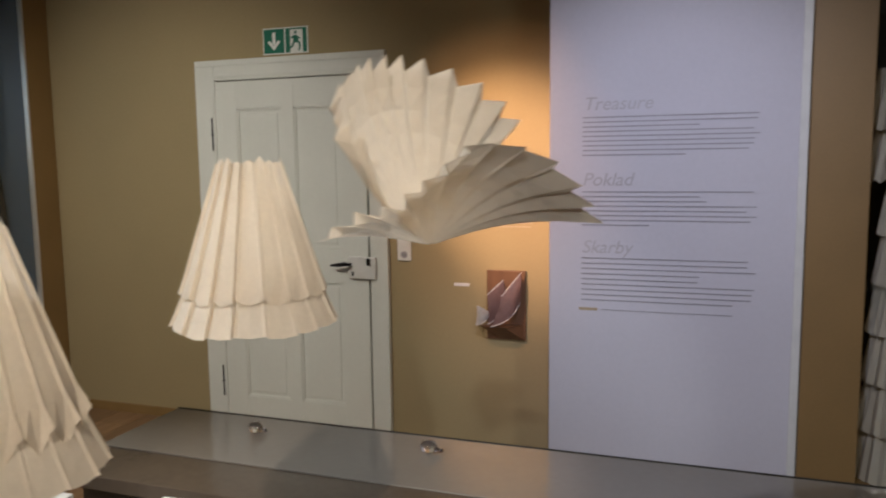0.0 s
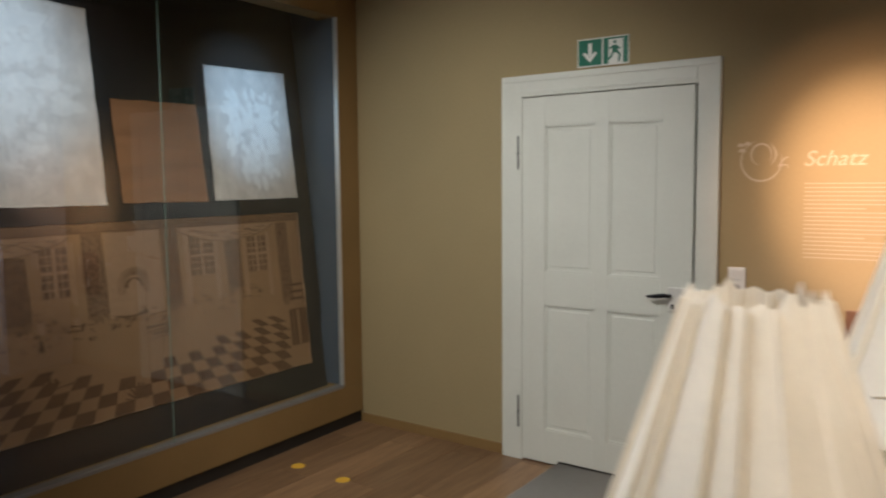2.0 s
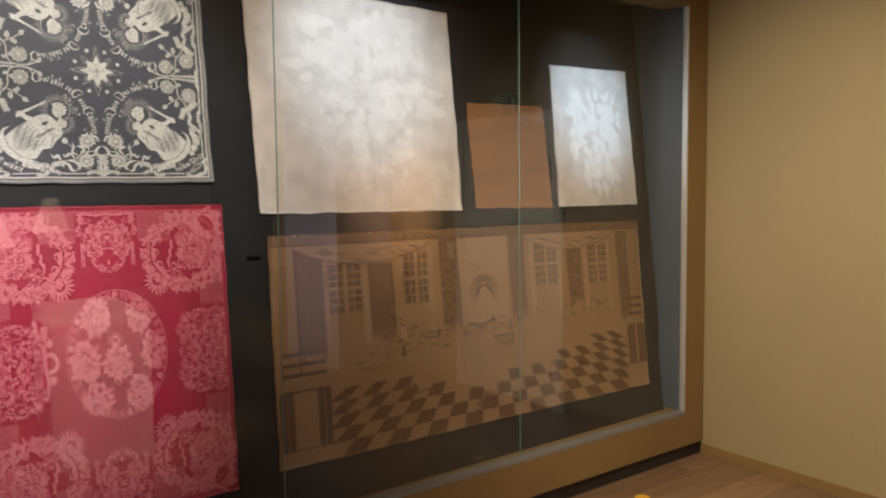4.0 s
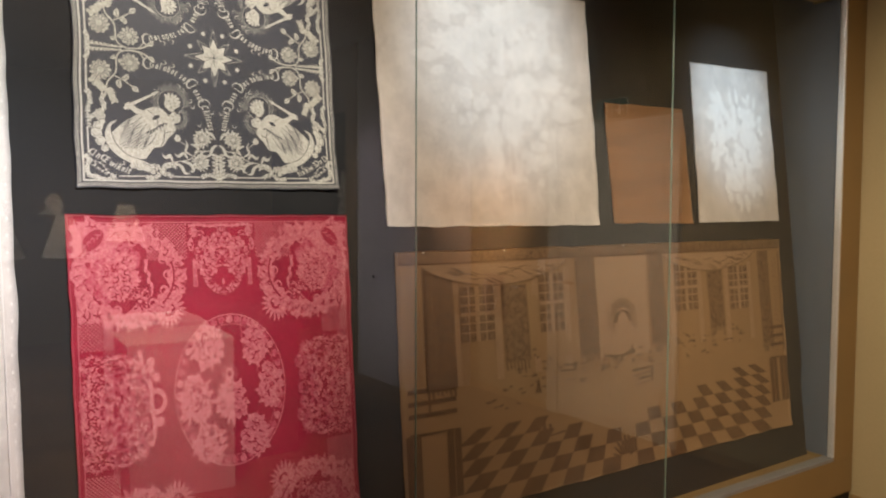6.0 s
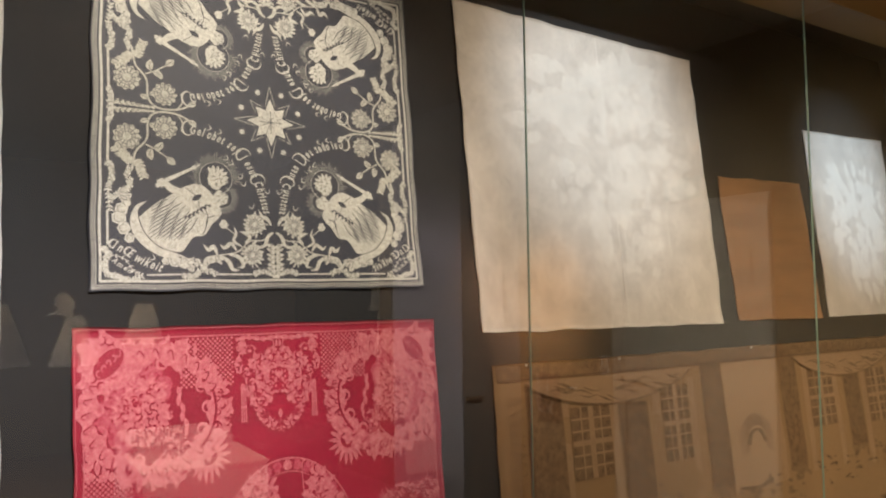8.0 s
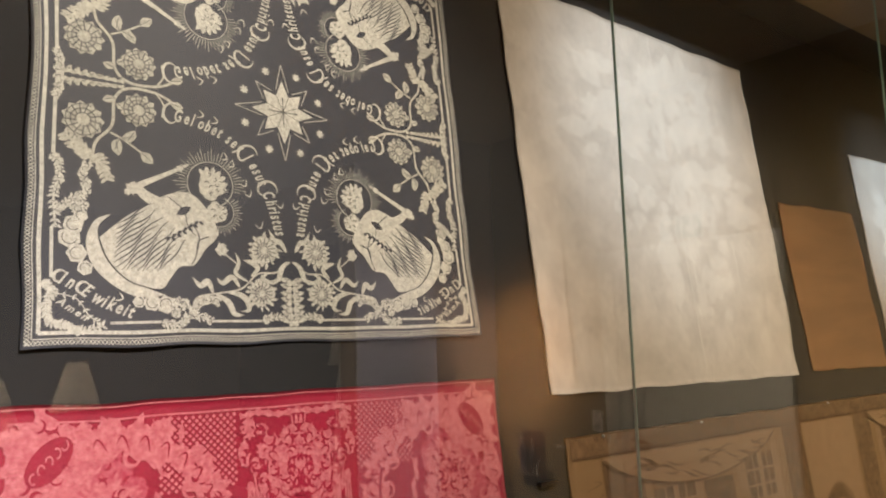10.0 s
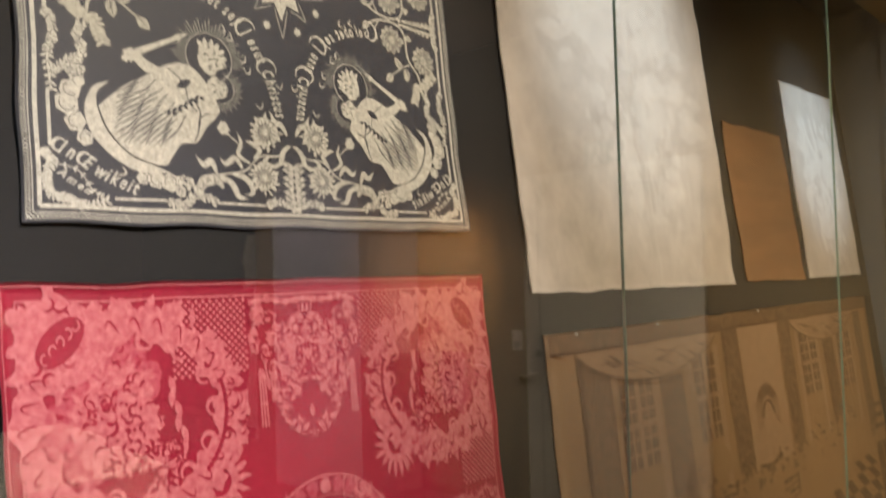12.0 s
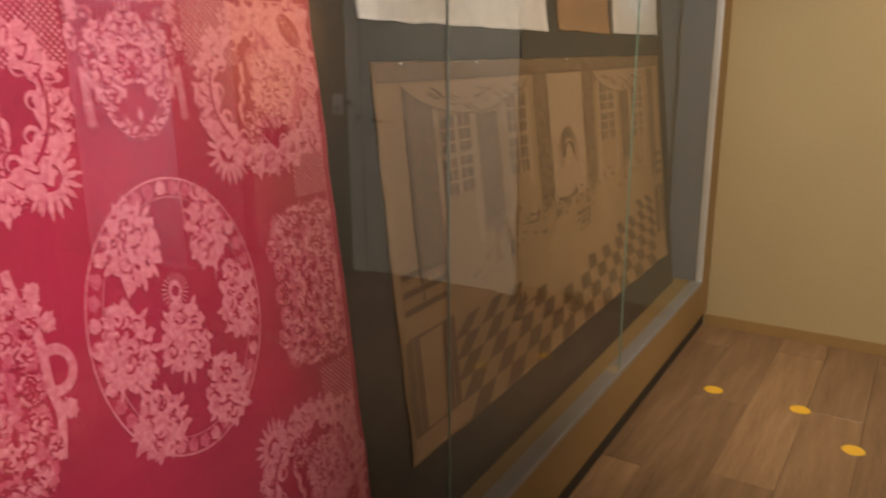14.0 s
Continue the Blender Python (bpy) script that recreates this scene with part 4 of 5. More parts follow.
    # leafy finial on the middle of the side
    for k in range(8):
        x = 0.06 + 0.014 * k
        qd.leaf(x, 0.503, 1.0 - 0.05 * k, 0.021 - 0.0018 * k, 0.0055)
        qd.leaf(x, 0.503, 2.2, 0.015 - 0.0012 * k, 0.0042)
        ql.ring(x + 0.004, 0.511, 0.0035, 0.0035, 0.0006, k, k + 3.4, 8)
    # carnations, ribbons and the leafy post below the middle
    for x, y, r in ((0.44, 0.813, 0.031), (0.432, 0.902, 0.029)):
        mass(q, x, y, r, r, 13, 14, 0.1)
        for k in range(15):
            a = 2 * math.pi * k / 15
            ql.strip([(x + r * 0.25 * math.cos(a), y + r * 0.25 * math.sin(a)), (x + r * 0.8 * math.cos(a + 0.2), y + r * 0.8 * math.sin(a + 0.2))], 0.0008)
        ql.ring(x, y, r * 0.5, r * 0.5, 0.0006, 0.4, 5.0, 18)
    q.strip(smooth([(0.497, 0.835), (0.465, 0.858), (0.425, 0.862), (0.39, 0.892), (0.345, 0.902), (0.318, 0.906)]), 0.0018)

    def ribbon_leaf(pts, w):
        q.strip(smooth(pts), lambda t: 0.0008 + w * math.sin(math.pi * min(1, t * 1.1)) ** 0.7)

    for pts, w in (([(0.49, 0.815), (0.478, 0.795), (0.465, 0.79), (0.452, 0.768)], 0.005), ([(0.492, 0.835), (0.478, 0.85), (0.47, 0.872), (0.455, 0.875)], 0.005), ([(0.402, 0.878), (0.378, 0.862), (0.385, 0.84), (0.378, 0.82)], 0.0035), ([(0.41, 0.868), (0.425, 0.85), (0.408, 0.838), (0.395, 0.835)], 0.0045), ([(0.385, 0.89), (0.37, 0.87), (0.35, 0.882), (0.338, 0.872)], 0.0048), ([(0.33, 0.904), (0.32, 0.88), (0.305, 0.888), (0.29, 0.872)], 0.0055), ([(0.335, 0.904), (0.36, 0.92), (0.372, 0.942), (0.392, 0.945)], 0.0055), ([(0.36, 0.9), (0.385, 0.905), (0.4, 0.918), (0.402, 0.935), (0.385, 0.938)], 0.0055), ([(0.32, 0.906), (0.3, 0.915), (0.29, 0.932), (0.275, 0.93)], 0.005), ([(0.45, 0.858), (0.435, 0.87), (0.455, 0.88), (0.468, 0.878)], 0.003)):
        ribbon_leaf(pts, w)
    q.strip([(0.38, 0.842), (0.355, 0.822)], 0.0014)
    mass(q, 0.35, 0.815, 0.012, 0.013, 6, 6)
    for k in range(7):
        y = 0.868 + 0.014 * k
        for a in (2.4, 3.3):
            q.leaf(0.5, y + 0.008, a + 0.12 * (k % 2), 0.028 - 0.0045 * abs(k - 3) * (a < 3), 0.006)
        ql.ring(0.49, y, 0.006, 0.005, 0.0008, 1.0, 4.5, 8)
    for fu in (False, True):
        for fv in (False, True):
            fig.mirrored(fu, fv, q)
            dim.mirrored(fu, fv, qd)
            line.mirrored(fu, fv, ql)
    dim.build("woven_figure", CREAM_DIM, 0.0005)
    fig.build("woven_figure", CREAM, 0.0009)
    line.build("woven_line", NAVY, 0.0014)


def red_napkin():
    cl = Cloth("crimson_napkin", ((0.25, 1.561), (1.122, 1.559), (1.115, 0.436), (0.264, 0.448)), RED, "crimson and pink damask napkin with garlands and an oval medallion", wave=0.0028)
    fig, dim, line = Figure(cl), Figure(cl), Figure(cl)
    asp = 0.78
    for e, w in ((0.004, 0.0016), (0.021, 0.0013)):
        for a, b in (((e, e), (1 - e, e)), ((1 - e, e), (1 - e, 1 - e)), ((1 - e, 1 - e), (e, 1 - e)), ((e, 1 - e), (e, e))):
            fig.strip([(a[0] + (b[0] - a[0]) * s, a[1] + (b[1] - a[1]) * s) for s in np.linspace(0, 1, 30)], w)

    def lattice(f, x0, y0, x1, y1, step=0.0062):
        for i in range(int((x1 - x0) / step)):
            for j in range(int((y1 - y0) / (step * asp))):
                if (i + j) % 2:
                    x, y = x0 + i * step, y0 + j * step * asp
                    f.poly([(x, y - step * asp * 0.62), (x + step * 0.62, y), (x, y + step * asp * 0.62), (x - step * 0.62, y)])

    # one corner, turned over into the other three
    q, qd, ql = Figure(cl), Figure(cl), Figure(cl)
    lattice(q, 0.245, 0.027, 0.385, 0.125)
    lattice(q, 0.025, 0.265, 0.135, 0.352)
    # scrolled frame round the corner picture
    cx, cy = 0.18, 0.16
    band = [(cx + 0.151 * math.cos(a), cy + 0.108 * math.sin(a)) for a in np.linspace(-2.0, 4.1, 120)]
    q.strip(band, lambda s: 0.019 + 0.006 * math.sin(s * 60) + 0.004 * math.sin(s * 143))
    for k in range(52):
        a = -2.0 + 6.1 * k / 52
        x, y = cx + 0.168 * math.cos(a), cy + 0.122 * math.sin(a)
        if y > 0.03 and x > 0.03:
            q.leaf(x, y, a + random.choice((-0.9, -0.5, 0.3, 0.8)), random.uniform(0.018, 0.034), random.uniform(0.005, 0.008))
        if k % 4 == 1:
            x, y = cx + 0.128 * math.cos(a), cy + 0.09 * math.sin(a)
            q.ring(x, y, 0.012, 0.01, lambda s: 0.0012 + 0.0035 * s, a + 1.5, a + 6.0, 14)
        if k % 2:
            b = a + 0.05
            ql.strip([(cx + (0.151 + 0.012 * math.sin(g * 3)) * math.cos(b + 0.1 * g), cy + (0.108 + 0.01 * math.sin(g * 3)) * math.sin(b + 0.1 * g)) for g in np.linspace(0, 1.4, 7)], lambda t: 0.0003 + 0.0013 * math.sin(math.pi * t))
    for k in range(20):
        a = -0.3 + 1.1 * k / 20
        ql.rosette(cx + 0.15 * math.cos(a), cy + 0.107 * math.sin(a), 0.0042, 5, 0.2)
    # the picture in it: a tree-like group over dim ground
    for px, py, bx, by, n in ((0.165, 0.13, 0.04, 0.035, 9), (0.16, 0.165, 0.062, 0.034, 11), (0.15, 0.198, 0.05, 0.022, 9), (0.198, 0.205, 0.028, 0.016, 7), (0.235, 0.208, 0.018, 0.014, 5), (0.222, 0.235, 0.018, 0.014, 5), (0.12, 0.155, 0.035, 0.03, 7)):
        mass(q, px, py, bx, by, n, 16, 0.2, ql, 16)
    mass(qd, 0.16, 0.115, 0.062, 0.05, 9, 6, 0.12, ql, 8)
    mass(qd, 0.105, 0.165, 0.055, 0.06, 9, 6, 0.12, ql, 8)
    for k in range(6):
        q.leaf(0.235 + 0.004 * k, 0.115 + 0.015 * k, 1.2 + 0.5 * (k % 2), 0.024, 0.006)
    q.strip(smooth([(0.2, 0.19), (0.215, 0.215), (0.215, 0.24)]), 0.004)
    # corner cartouche
    mass(q, 0.078, 0.068, 0.066, 0.056, 9, 12, 0.12, ql, 10)
    ql.poly([(0.078 + 0.041 * math.cos(a) * 0.72 - 0.024 * math.sin(a) * 0.7, 0.066 - 0.034 * math.cos(a) * 0.72 - 0.02 * math.sin(a) * 0.7) for a in np.linspace(0, 6.1, 22)])
    cart = Figure(cl)
    for k in range(5):
        t = -0.6 + 0.3 * k
        cart.ring(0.078 + 0.036 * t, 0.066 - 0.03 * t, 0.005, 0.006, 0.0012, 1 + k, 5 + k, 10)
    # puffs along the hems
    for k in range(14):
        mass(q, 0.018 + 0.0185 * k, 0.036 + 0.004 * (k % 2), 0.011, 0.009, 4, 4)
        mass(q, 0.028 + 0.004 * (k % 3), 0.05 + 0.0165 * k, 0.012, 0.009, 4, 4)
    # wheel with rays at the foot of the frame, and sprays of leaves beside it
    q.ring(0.305, 0.252, 0.03, 0.024, 0.0062, n=30)
    mass(q, 0.305, 0.252, 0.011, 0.009, 5, 5)
    for k in range(22):
        a = -1.3 + 3.6 * k / 21
        q.leaf(0.305 + 0.032 * math.cos(a), 0.252 + 0.026 * math.sin(a), a + 0.2 * math.sin(3 * k), random.uniform(0.02, 0.034), 0.0034)
    for px, py in ((0.24, 0.272), (0.195, 0.282), (0.15, 0.278), (0.11, 0.262), (0.345, 0.2), (0.352, 0.165), (0.335, 0.125), (0.31, 0.095)):
        mass(q, px, py, 0.022, 0.016, 5, 9, 0.15, ql, 4)
    # half of the canopy over the middle
    q.strip(smooth([(0.385, 0.032), (0.42, 0.027), (0.46, 0.031), (0.5, 0.028)]), lambda t: 0.004 + 0.0015 * math.sin(t * 40))
    for px, py, bx, by, n in ((0.485, 0.062, 0.022, 0.014, 6), (0.4, 0.047, 0.014, 0.014, 5), (0.425, 0.05, 0.014, 0.008, 5), (0.488, 0.1, 0.022, 0.02, 7), (0.455, 0.112, 0.016, 0.014, 6), (0.392, 0.082, 0.011, 0.018, 5), (0.412, 0.1, 0.01, 0.012, 5), (0.478, 0.132, 0.012, 0.016, 5), (0.494, 0.126, 0.01, 0.018, 5), (0.445, 0.14, 0.011, 0.018, 5), (0.452, 0.165, 0.01, 0.014, 5), (0.425, 0.122, 0.008, 0.012, 4)):
        mass(q, px, py, bx, by, n, 9, 0.17, ql, 5)
    mass(q, 0.443, 0.078, 0.024, 0.018, 7, 9, 0.2, ql, 8)
    for k in range(5):
        q.strip(smooth([(0.412 + 0.014 * k, 0.088 + 0.01 * (k % 2)), (0.41 + 0.014 * k, 0.112), (0.413 + 0.014 * k, 0.132 + 0.012 * (k % 3))]), 0.0018)
        q.leaf(0.412 + 0.014 * k, 0.13 + 0.012 * (k % 3), 1.4 + 0.3 * (k % 2), 0.02, 0.005)
    q.strip(smooth([(0.425, 0.11), (0.438, 0.118), (0.446, 0.135), (0.442, 0.155)]), 0.0026)
    q.strip(smooth([(0.465, 0.12), (0.468, 0.14), (0.462, 0.165)]), 0.0016)
    ql.poly([(0.5 + 0.02 * math.cos(a), 0.041 + 0.0085 * math.sin(a)) for a in np.linspace(0, 6.1, 20)])
    for k in range(3):
        cart.strip([(0.486 + 0.0095 * k, 0.035), (0.488 + 0.0095 * k, 0.047)], 0.0018)
    for x, top, bottom in ((0.402, 0.128, 0.196), (0.426, 0.13, 0.165), (0.458, 0.135, 0.166)):
        for k in (-1, 0, 1):
            q.strip([(x + 0.0046 * k, top), (x + 0.006 * k, bottom)], 0.0017)
        mass(q, x, top, 0.008, 0.009, 4, 4)
        q.strip([(x - 0.008, bottom - 0.03), (x + 0.008, bottom - 0.03)], 0.0018)
    for a in np.linspace(1.45, 3.3, 10):
        mass(q, 0.5 + 0.058 * math.cos(a), 0.158 + 0.05 * math.sin(a), 0.013, 0.011, 5, 8, 0.15, ql, 3)
    mass(qd, 0.5, 0.105, 0.045, 0.034, 9, 12, 0.2, ql, 18)
    for k in range(7):
        q.strip(smooth([(0.458 + 0.014 * k, 0.082), (0.456 + 0.014 * k, 0.104), (0.459 + 0.014 * k, 0.128)]), 0.0022)
        mass(q, 0.458 + 0.014 * k, 0.088 + 0.014 * (k % 3), 0.008, 0.01, 4, 6, 0.2)
    q.leaf(0.5, 0.194, -1.57, 0.02, 0.006)
    mass(q, 0.47, 0.15, 0.012, 0.012, 5, 6, 0.2)
    # half of the group at the middle of the side
    for px, py, bx, by, n in ((0.055, 0.378, 0.045, 0.026, 9), (0.13, 0.378, 0.05, 0.024, 9), (0.19, 0.392, 0.026, 0.026, 7), (0.075, 0.43, 0.055, 0.036, 11), (0.165, 0.432, 0.035, 0.028, 9), (0.05, 0.478, 0.04, 0.034, 9), (0.13, 0.478, 0.052, 0.03, 11), (0.205, 0.455, 0.018, 0.02, 6), (0.205, 0.492, 0.022, 0.014, 6), (0.225, 0.42, 0.012, 0.018, 5)):
        mass(q, px, py, bx * 0.78, by * 0.74, n, 18, 0.24, ql, int(bx * 460))
        mass(qd, px + 0.006, py + 0.004, bx, by, n, 14, 0.2, ql, int(bx * 200))
    for px, py in ((0.095, 0.4), (0.12, 0.45), (0.17, 0.465), (0.09, 0.465), (0.16, 0.4)):
        ql.leaf(px, py, random.uniform(0, 6.28), 0.026, 0.007)
    for fu in (False, True):
        for fv in (False, True):
            fig.mirrored(fu, fv, q)
            dim.mirrored(fu, fv, qd)
            line.mirrored(fu, fv, ql)
    # oval medallion
    ox, oy, orx, ory = 0.514, 0.48, 0.199, 0.205
    fig.ring(ox, oy, orx, ory, 0.0016, n=80)
    fig.ring(ox, oy, orx * 0.84, ory * 0.87, 0.0008, n=70)
    for k in range(40):
        a = 2 * math.pi * k / 40
        mass(dim if k % 3 else fig, ox + orx * 0.92 * math.cos(a), oy + ory * 0.935 * math.sin(a), 0.012, 0.011, 5, 5, 0.15)
    for px, py, bx, by in ((0.434, 0.36, 0.052, 0.054), (0.602, 0.362, 0.042, 0.056), (0.512, 0.512, 0.054, 0.05), (0.385, 0.498, 0.052, 0.058), (0.655, 0.482, 0.042, 0.058), (0.425, 0.618, 0.056, 0.046), (0.592, 0.615, 0.052, 0.052)):
        mass(fig, px, py, bx, by, 11, 16, 0.2, line, 30)
        mass(fig, px - 0.008, py - by * 0.75, bx * 0.5, by * 0.45, 5, 9, 0.16, line, 4)
        for k in range(5):
            a = 0.5 + 0.55 * k
            mass(fig, px + bx * 0.86 * math.cos(a), py + by * 0.8 * math.sin(a), 0.013, 0.011, 4, 0)
    fig.ring(0.506, 0.437, 0.012, 0.012, 0.004)
    for k in range(22):
        a = math.pi * k / 11
        fig.strip([(0.506 + 0.018 * math.cos(a), 0.437 + 0.016 * math.sin(a)), (0.506 + 0.031 * math.cos(a), 0.437 + 0.027 * math.sin(a))], 0.001)
    fig.strip(smooth([(0.56, 0.365), (0.556, 0.33), (0.556, 0.288), (0.575, 0.284), (0.59, 0.297)]), 0.0014)
    fig.strip(smooth([(0.608, 0.44), (0.612, 0.42), (0.628, 0.405)]), 0.0013)
    # stalk and loop beside the side group
    fig.strip(smooth([(0.205, 0.352), (0.215, 0.4), (0.235, 0.44), (0.237, 0.5), (0.245, 0.545), (0.232, 0.6)]), 0.0075)
    fig.ring(0.252, 0.487, 0.029, 0.027, 0.0072, -2.1, 2.1)
    for px, py in ((0.236, 0.405), (0.255, 0.425), (0.24, 0.385), (0.262, 0.54)):
        mass(fig, px, py, 0.014, 0.013, 6, 8)
    marks = Figure(cl)
    for fu in (False, True):
        for fv in (False, True):
            marks.mirrored(fu, fv, cart)
    dim.build("woven_figure", PINK_DIM, 0.0004)
    fig.build("woven_figure", PINK, 0.0008)
    line.build("woven_line", RED, 0.0013)
    marks.build("woven_figure", PINK, 0.0018)


def pictorial_panel():
    cl = Cloth("pictorial_hanging", ((1.304, 1.424), (3.685, 1.426), (3.671, 0.452), (1.291, 0.465)), TAUPE, "long brown woven hanging showing a hall with chequered floor", wave=0.0028)
    dark, lace, light, bars, swag, folds, panes = (Figure(cl) for _ in range(7))
    for v in (0.008, 0.016, 0.024, 0.032, 0.04):
        lace.strip([(0.004 + 0.992 * k / 80, v) for k in range(81)], 0.0043)
    dark.strip([(0.004 + 0.992 * k / 60, 0.047) for k in range(61)], 0.003)
    # chequered floor in perspective towards the middle
    vx, top, bottom = 0.5, 0.6, 0.995
    rows = [top + (bottom - top) * s ** 1.12 for s in np.linspace(0, 1, 8)]

    def clamp_x(x):
        return min(max(x, 0.1), 0.93)

    for j in range(7):
        for i in range(-22, 22):
            if (i + j) % 2:
                continue
            quad = []
            for r, ii in ((rows[j], i), (rows[j], i + 1), (rows[j + 1], i + 1), (rows[j + 1], i)):
                quad.append((vx + ii * 0.037 * (0.66 + 0.62 * (r - top) / (bottom - top)), r))
            mid = sum(p[0] for p in quad) / 4
            edge = 0.93
            level = sum(p[1] for p in quad) / 4
            if 0.11 < mid < edge and level > 0.66 + 0.15 * (1 - min(1, abs(mid - 0.47) / 0.36)):
                dark.poly([(clamp_x(a), b) for a, b in quad])
    # wall bays: patterned hangings, windows and swags
    for a, b, c, d in ((0.045, 0.102, 0.06, 0.53), (0.2, 0.254, 0.15, 0.46), (0.368, 0.416, 0.05, 0.47), (0.557, 0.602, 0.05, 0.46), (0.736, 0.785, 0.12, 0.43), (0.912, 0.952, 0.06, 0.55)):
        lace.poly([(a, c), (b, c), (b + 0.003, d), (a + 0.003, d)])
        for k in range(7):
            x = a + (b - a) * (k + 0.5) / 7
            lace.strip([(x, d - 0.01), (x + 0.002, d + random.uniform(0.01, 0.05))], 0.002)
    for a, b, c, d in ((0.115, 0.183, 0.145, 0.36), (0.281, 0.337, 0.11, 0.355), (0.634, 0.703, 0.105, 0.33), (0.808, 0.872, 0.132, 0.35)):
        panes.poly([(a, c), (b, c), (b, d), (a, d)])
        for k in range(1, 4):
            x = a + (b - a) * k / 4
            bars.strip([(x, c), (x, d)], 0.0012 if k != 2 else 0.0045)
        for k in range(1, 6):
            y = c + (d - c) * k / 6
            bars.strip([(a, y), (b, y)], 0.003 if k != 3 else 0.008)
        for x in (a - 0.008, b + 0.008):
            light.strip([(x, c - 0.02), (x, d + 0.16)], 0.007)
    for a, b in ((0.045, 0.345), (0.6, 0.9)):
        arc = [(a + (b - a) * s, 0.06 + 0.085 * math.sin(math.pi * s) ** 0.7) for s in np.linspace(0, 1, 20)]
        swag.poly([(a, 0.055), (b, 0.055)] + arc[::-1])
        for k in range(26):
            s, h = random.uniform(0.1, 0.85), random.uniform(0.15, 0.9)
            x, y = a + (b - a) * s, 0.06 + 0.075 * math.sin(math.pi * s) ** 0.7 * h
            folds.strip([(x + 0.03 * q, y + 0.008 * math.sin(3 * q + k) + 0.008 * q) for q in np.linspace(0, 1, 7)], lambda q: 0.002 * math.sin(math.pi * q) + 0.0003)
        folds.strip(arc, 0.002)
    light.poly([(0.42, 0.055), (0.552, 0.055), (0.552, 0.5), (0.42, 0.5)])
    for k in range(31):
        a = math.pi * (0.85 + 1.3 * k / 30)
        lace.strip([(0.482 + 0.024 * math.cos(a), 0.34 + 0.055 * math.sin(a)), (0.482 + 0.042 * math.cos(a), 0.34 + 0.098 * math.sin(a))], 0.0016)
    lace.ring(0.482, 0.35, 0.02, 0.05, 0.005, math.pi, 2 * math.pi)
    # border and pedestals
    for a, b in ((0.012, 0.05), (0.958, 0.99)):
        for k in range(16):
            y = 0.1 + 0.03 * k
            lace.strip([((a + b) / 2 + 0.01 * math.sin(q * 5 + k), y + 0.02 * q) for q in np.linspace(0, 1, 6)], 0.0009)
        dark.strip([(b, 0.06), (b, 0.6)], 0.0018)
    for a, b, t, e in ((0.012, 0.1, 0.6, 0.97), (0.94, 0.99, 0.55, 0.9)):
        for k in range(3):
            dark.strip([(a + (b - a) * g / 8, t - 0.08 + 0.045 * k) for g in range(9)], 0.0085)
        for e0 in (0.014, 0.0):
            dark.strip([(a + e0, t + 0.08), (b - e0, t + 0.08), (b - e0, e - 0.04), (a + e0, e - 0.04), (a + e0, t + 0.08)], 0.0065)
    # faint furniture and dim groups
    for cx, cy, rx, ry, n in ((0.26, 0.5, 0.03, 0.09, 16), (0.3, 0.52, 0.02, 0.06, 12), (0.36, 0.55, 0.025, 0.05, 12), (0.44, 0.53, 0.03, 0.025, 14), (0.5, 0.5, 0.03, 0.04, 14), (0.58, 0.52, 0.03, 0.06, 18), (0.66, 0.5, 0.025, 0.07, 16), (0.73, 0.5, 0.02, 0.06, 14), (0.82, 0.48, 0.03, 0.05, 14), (0.2, 0.6, 0.03, 0.04, 10)):
        cluster(lace, cx, cy, rx, ry, n, 0.017, 2.4)
    dark.poly([(0.27, 0.53), (0.276, 0.6), (0.262, 0.6)])
    for k in range(9):
        a = math.pi * (1.1 + 0.8 * k / 8)
        dark.strip([(0.469 + 0.012 * math.cos(a), 0.95 + 0.03 * math.sin(a)), (0.469 + 0.035 * math.cos(a), 0.95 + 0.1 * math.sin(a))], 0.0028)
    dark.strip([(0.275, 0.7), (0.279, 0.785), (0.325, 0.775)], 0.0042)
    dark.strip([(0.29, 0.735), (0.292, 0.77)], 0.003)
    lace.strip([(0.5, 0.575), (0.555, 0.57), (0.553, 0.61), (0.515, 0.615)], 0.007)
    lace.strip([(0.33, 0.5), (0.36, 0.51), (0.355, 0.53), (0.325, 0.525)], 0.005)
    lace.strip([(0.43, 0.49), (0.47, 0.5), (0.51, 0.49)], 0.006)
    lace.strip([(0.5, 0.6), (0.55, 0.59), (0.555, 0.63), (0.51, 0.64)], 0.004)
    for u in (0.05, 0.209, 0.495):
        bm = bmesh.new()
        bmesh.ops.create_uvsphere(bm, u_segments=10, v_segments=6, radius=0.0035, matrix=Matrix.Translation(cl.at(u, 0.006, 0.004)))
        part("pin", bm, BRIGHT_EDGE, cl.ob, "small steel pin", smooth=True)
    light.build("woven_figure", TAUPE_LIGHT, 0.001)
    lace.build("woven_figure", UMBER_LACE, 0.0022)
    panes.build("woven_figure", UMBER_LACE, 0.0028)
    dark.build("woven_figure", UMBER, 0.0034)
    bars.build("woven_figure", TAUPE_LIGHT, 0.0044)
    swag.build("woven_figure", TAUPE_LIGHT, 0.0054)
    folds.build("woven_figure", UMBER_LACE, 0.0062)


